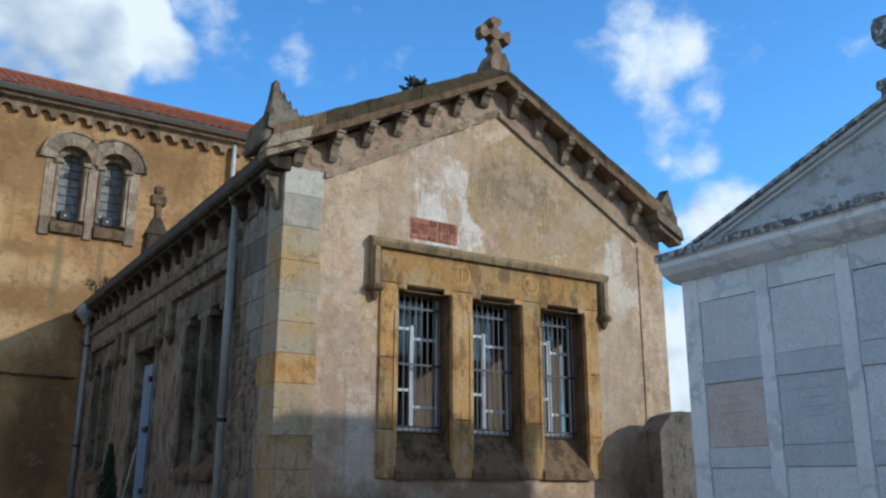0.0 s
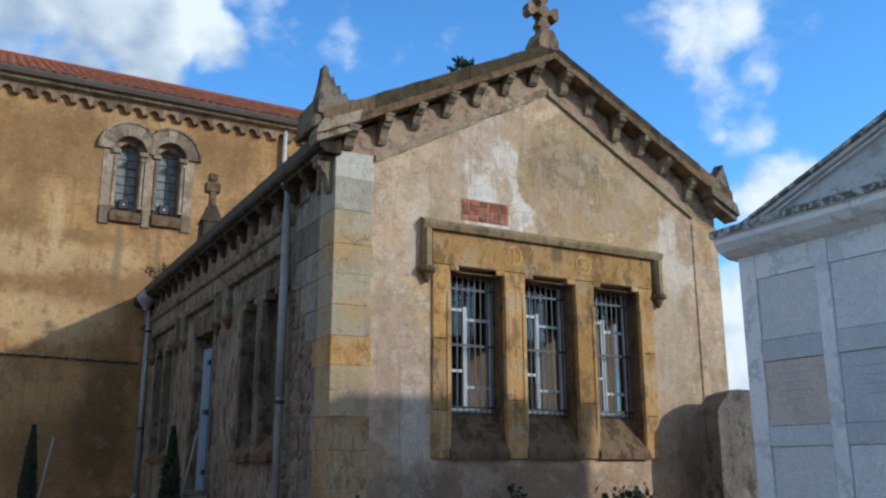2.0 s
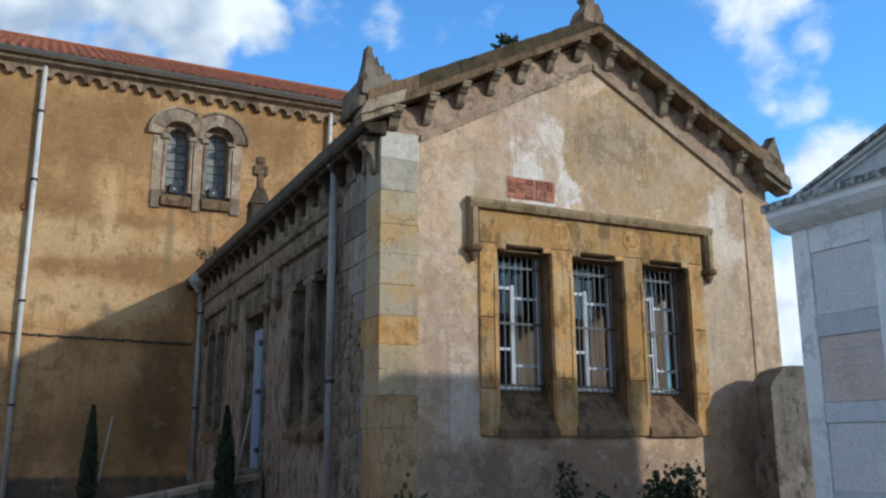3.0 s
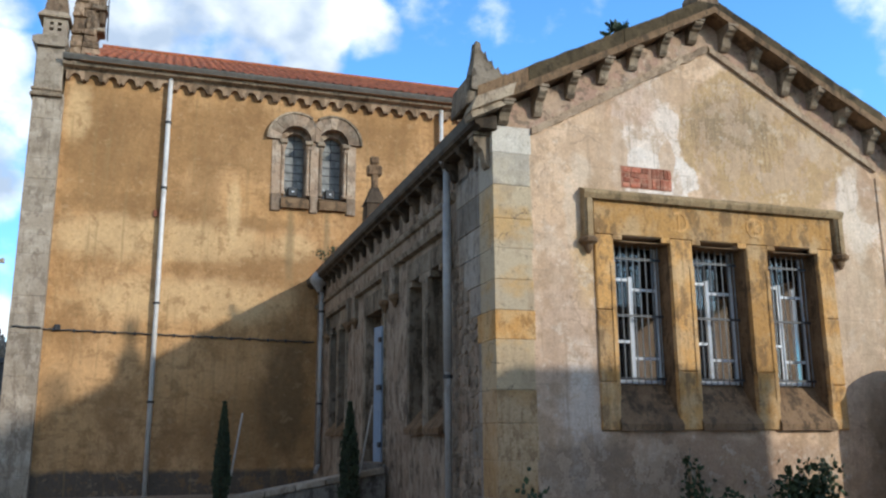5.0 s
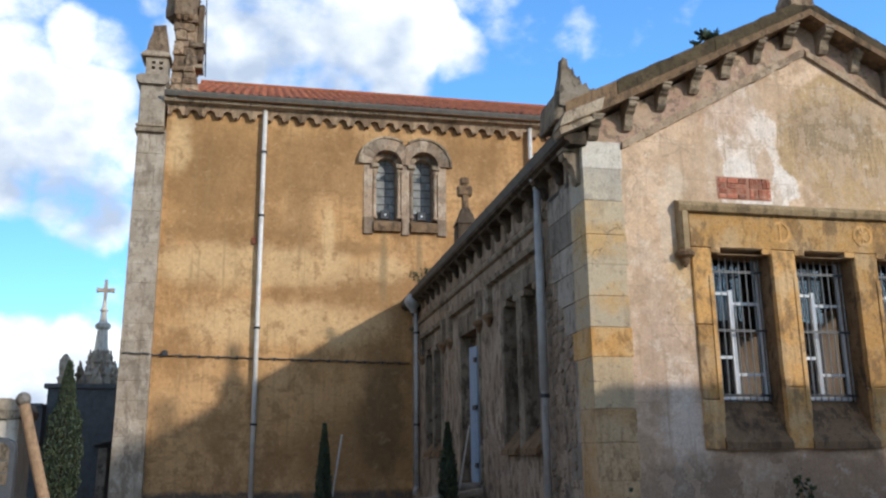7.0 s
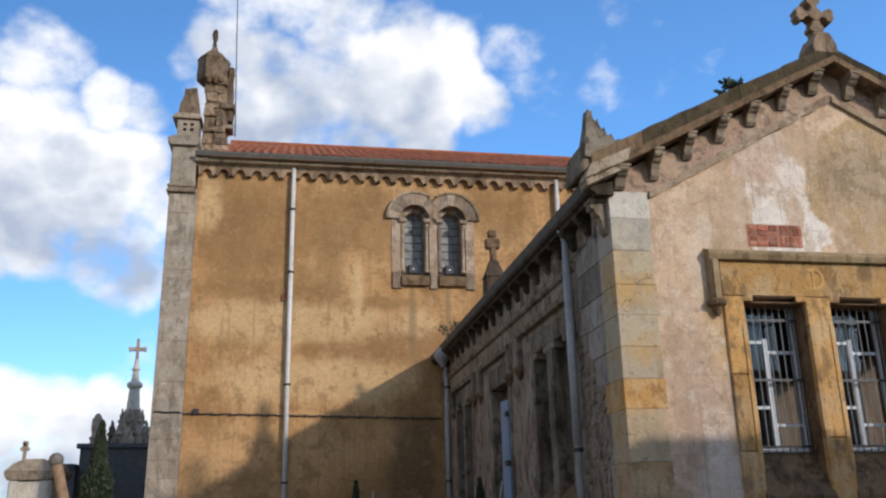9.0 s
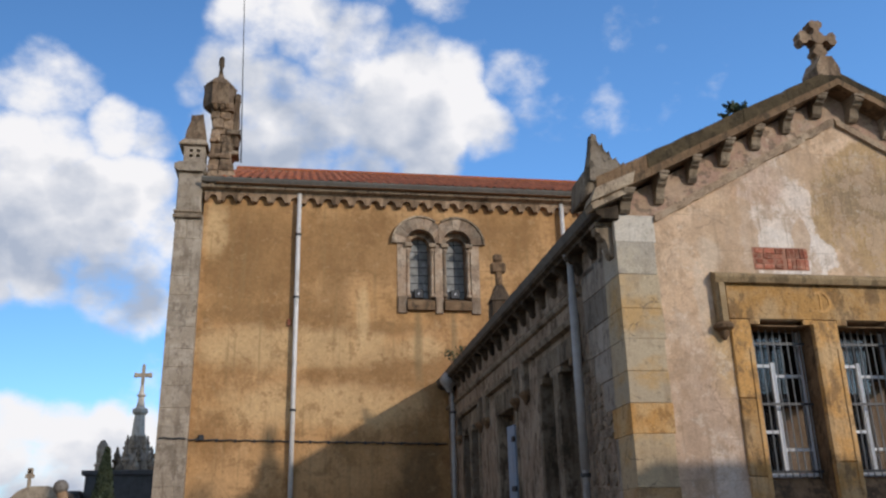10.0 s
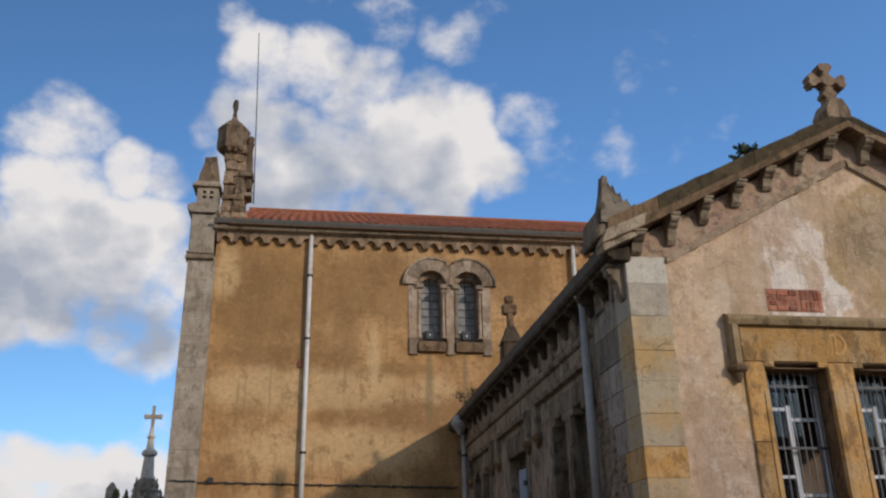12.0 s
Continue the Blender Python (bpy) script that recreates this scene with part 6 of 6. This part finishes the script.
def pale_tomb():
    t = thing("pale_tomb", (-6.7, 26.0, 0.2), "pale stone tomb with low hipped stone roof and small cross", "tomb")
    x0, x1, y0, y1 = -7.2, -6.14, 25.0, 26.6
    part("body", a_box(x0, y0, 0.0, x1, y1, 2.75, 0.03), M_BLOCK, t)
    part("cornice", prism(bmesh.new(), [(x0 - 0.10, 2.88), (x0 - 0.02, 2.75), (x1 + 0.02, 2.75), (x1 + 0.10, 2.88), (x1 + 0.10, 2.98), (x0 - 0.10, 2.98)], "y", y0 - 0.12, y1 + 0.12), M_SIDETRIM, t)
    part("hipped_roof", roughen(prism(bmesh.new(), [(x0 - 0.08, 2.98), (x1 + 0.08, 2.98), (x1 - 0.02, 3.18), (x1 - 0.25, 3.28), (x0 + 0.34, 3.28), (x0 + 0.10, 3.16)], "y", y0 - 0.08, y1 + 0.1), 0.015, 5.0), M_BUTT, t)
    c = -6.92
    bm = a_box(c - 0.04, 25.1, 3.25, c + 0.04, 25.18, 3.72, 0.01)
    box(bm, c - 0.11, 25.105, 3.50, c + 0.11, 25.175, 3.60, 0.01)
    box(bm, c - 0.07, 25.10, 3.60, c + 0.07, 25.18, 3.76, 0.02)
    part("tomb_cross", bm, M_BUTT, t)
    for x in (x0 + 0.14, x1 - 0.14):
        part("pilaster", a_box(x - 0.10, y0 - 0.06, 0.1, x + 0.10, y0 - 0.004, 2.74, 0.01), M_BLOCK, t)


pale_tomb()


def arched_marker():
    """A dark round-headed grave marker with a grey panel."""
    t = thing("grave_marker", (-5.05, 19.0, 0.3), "dark round-headed grave marker with a grey stone panel", "gravestone")
    c, y = -5.04, 19.0

    def outline(w, z0, z1):
        return [(c - w, z0), (c + w, z0)] + [(c + w * math.cos(a), z1 + w * 0.62 * math.sin(a)) for a in [math.pi * k / 12 for k in range(13)]]
    part("slab", prism(bmesh.new(), outline(0.36, 0.2, 1.90), "y", y, y + 0.22), M_SLATE, t)
    part("panel", prism(bmesh.new(), outline(0.26, 1.2, 1.86), "y", y - 0.02, y + 0.02), M_SIDETRIM, t, "grey stone panel")
    for z in (1.42, 1.66):
        part("panel_line", a_box(c - 0.24, y - 0.026, z, c + 0.24, y - 0.018, z + 0.02), M_SLATE, t)
    part("base", a_box(c - 0.46, y - 0.1, 0.15, c + 0.46, y + 0.32, 0.62, 0.03), M_SLATE, t)


arched_marker()


def leaning_post():
    t = thing("leaning_post", (-1.34, 7.9, 0.1), "rough leaning timber post with rounded top", "post")
    p, q = Vector((-1.34, 7.9, 0.1)), Vector((-1.92, 7.9, 2.12))
    bm = tube(bmesh.new(), p, q, 0.052, 0.046, 12)
    part("shaft", roughen(bm, 0.006, 8), M_WOOD, t)
    bm = bmesh.new()
    bmesh.ops.create_uvsphere(bm, u_segments=12, v_segments=8, radius=0.062, matrix=Matrix.Translation(q))
    part("rounded_top", bm, M_PALEWALL, t, "grey weathered end", True)


leaning_post()


# ---- added walls out of view, behind and beside the camera ----
# the west one blocks low sky and bounces warm light onto the annex side
for nm, b in (("wall_south", (-14, -10.0, -0.1, 16, -9.7, 3.2)), ("bounce_wall_west", (-8.3, -9.7, -0.1, -8.0, 16.0, 4.2)), ("wall_east", (15.7, -9.7, -0.1, 16, 8.2, 3.0))):
    tagged(part(nm, a_box(*b), M_BOUNCEWALL if nm == "bounce_wall_west" else M_PALEWALL, None), "plain added wall out of view, closing the place off", "wall", kind="structure")


# ---- pieces of the annex walls ----
def quoins():
    """Corner blocks: height, reach along the side wall and stone, from the ground up."""
    rows = [(0.10, 0.50, M_QUOIN), (0.55, 0.70, M_QUOIN), (0.95, 0.50, M_BROWNQ), (1.35, 0.78, M_BROWNQ), (1.75, 0.55, M_BROWNQ), (2.11, 0.52, M_QUOIN),
            (2.67, 0.56, M_ORANGE), (3.00, 0.80, M_QUOIN), (3.35, 1.02, M_QUOIN), (3.71, 1.20, M_QUOIN), (4.06, 1.28, M_QUOIN), (4.46, 1.30, M_PALEQ), (4.85, 0.34, M_BLOCK)]
    tops = [r[0] for r in rows[1:]] + [5.18]
    for i, ((z0, reach, stone_of), z1) in enumerate(zip(rows, tops)):
        x1 = XL + 0.475 - 0.012 * (i % 3)
        part("quoin", a_box(XL - 0.016, YF - 0.014 - 0.003 * (i % 3), z0 + 0.0015, x1, YF + 0.44, z1 - 0.0015, 0.004), stone_of, front_wall)
        # the same course runs on along the side wall in a shade-darkened tone
        if reach > 0.46:
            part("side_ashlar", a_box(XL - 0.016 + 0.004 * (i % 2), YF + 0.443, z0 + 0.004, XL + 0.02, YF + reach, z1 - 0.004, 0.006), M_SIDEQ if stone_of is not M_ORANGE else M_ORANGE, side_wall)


M_BROWNQ = stone("brown_stained_sandstone", (0.36, 0.225, 0.105), (0.17, 0.10, 0.05), (0.44, 0.31, 0.18), 0.12, soot=0.6)
M_PALEQ = stone("pale_grey_sandstone", (0.38, 0.33, 0.265), (0.25, 0.21, 0.16), (0.46, 0.385, 0.28), 0.08, soot=0.5)
M_SIDEQ = stone("shaded_side_ashlar", (0.25, 0.21, 0.17), (0.10, 0.08, 0.06), (0.31, 0.265, 0.22), 0.22, soot=0.6)
quoins()


def rubble():
    """Rubble showing through the render of the side wall next to the corner."""
    rnd = random.Random(5)
    data = []
    for k in range(12):
        n = rnd.choice((5, 6, 7))
        out = []
        for q in range(n):
            a = 2 * math.pi * q / n + rnd.uniform(-0.25, 0.25)
            r = rnd.uniform(0.46, 0.62)
            out.append((r * math.cos(a), r * math.sin(a)))
        bm = prism(bmesh.new(), out, "x", -0.02, 0.02)
        for v in bm.verts:
            if v.co.x < 0:
                v.co = Vector((v.co.x + rnd.uniform(-0.012, 0.006), v.co.y * 0.78, v.co.z * 0.78))
        data.append(mesh_of("rubble_stone", bm, M_RUBBLE))
    z = 0.35
    while z < 3.7:
        h = rnd.uniform(0.09, 0.17)
        y = YF + (0.58 if z < 3.0 else 0.86 if z < 3.4 else 1.05)
        while y < 10.56:
            w = min(rnd.uniform(0.10, 0.26), 10.66 - y)
            if rnd.random() < 0.8:
                o = piece("rubble_stone", rnd.choice(data), side_wall, pose(XL + rnd.uniform(0.006, 0.017), y + w / 2, z + h / 2 + rnd.uniform(-0.03, 0.03), rnd.uniform(-14, 14)))
                o.scale = (1, w, h * 1.05)
            y += w
        z += h


rubble()
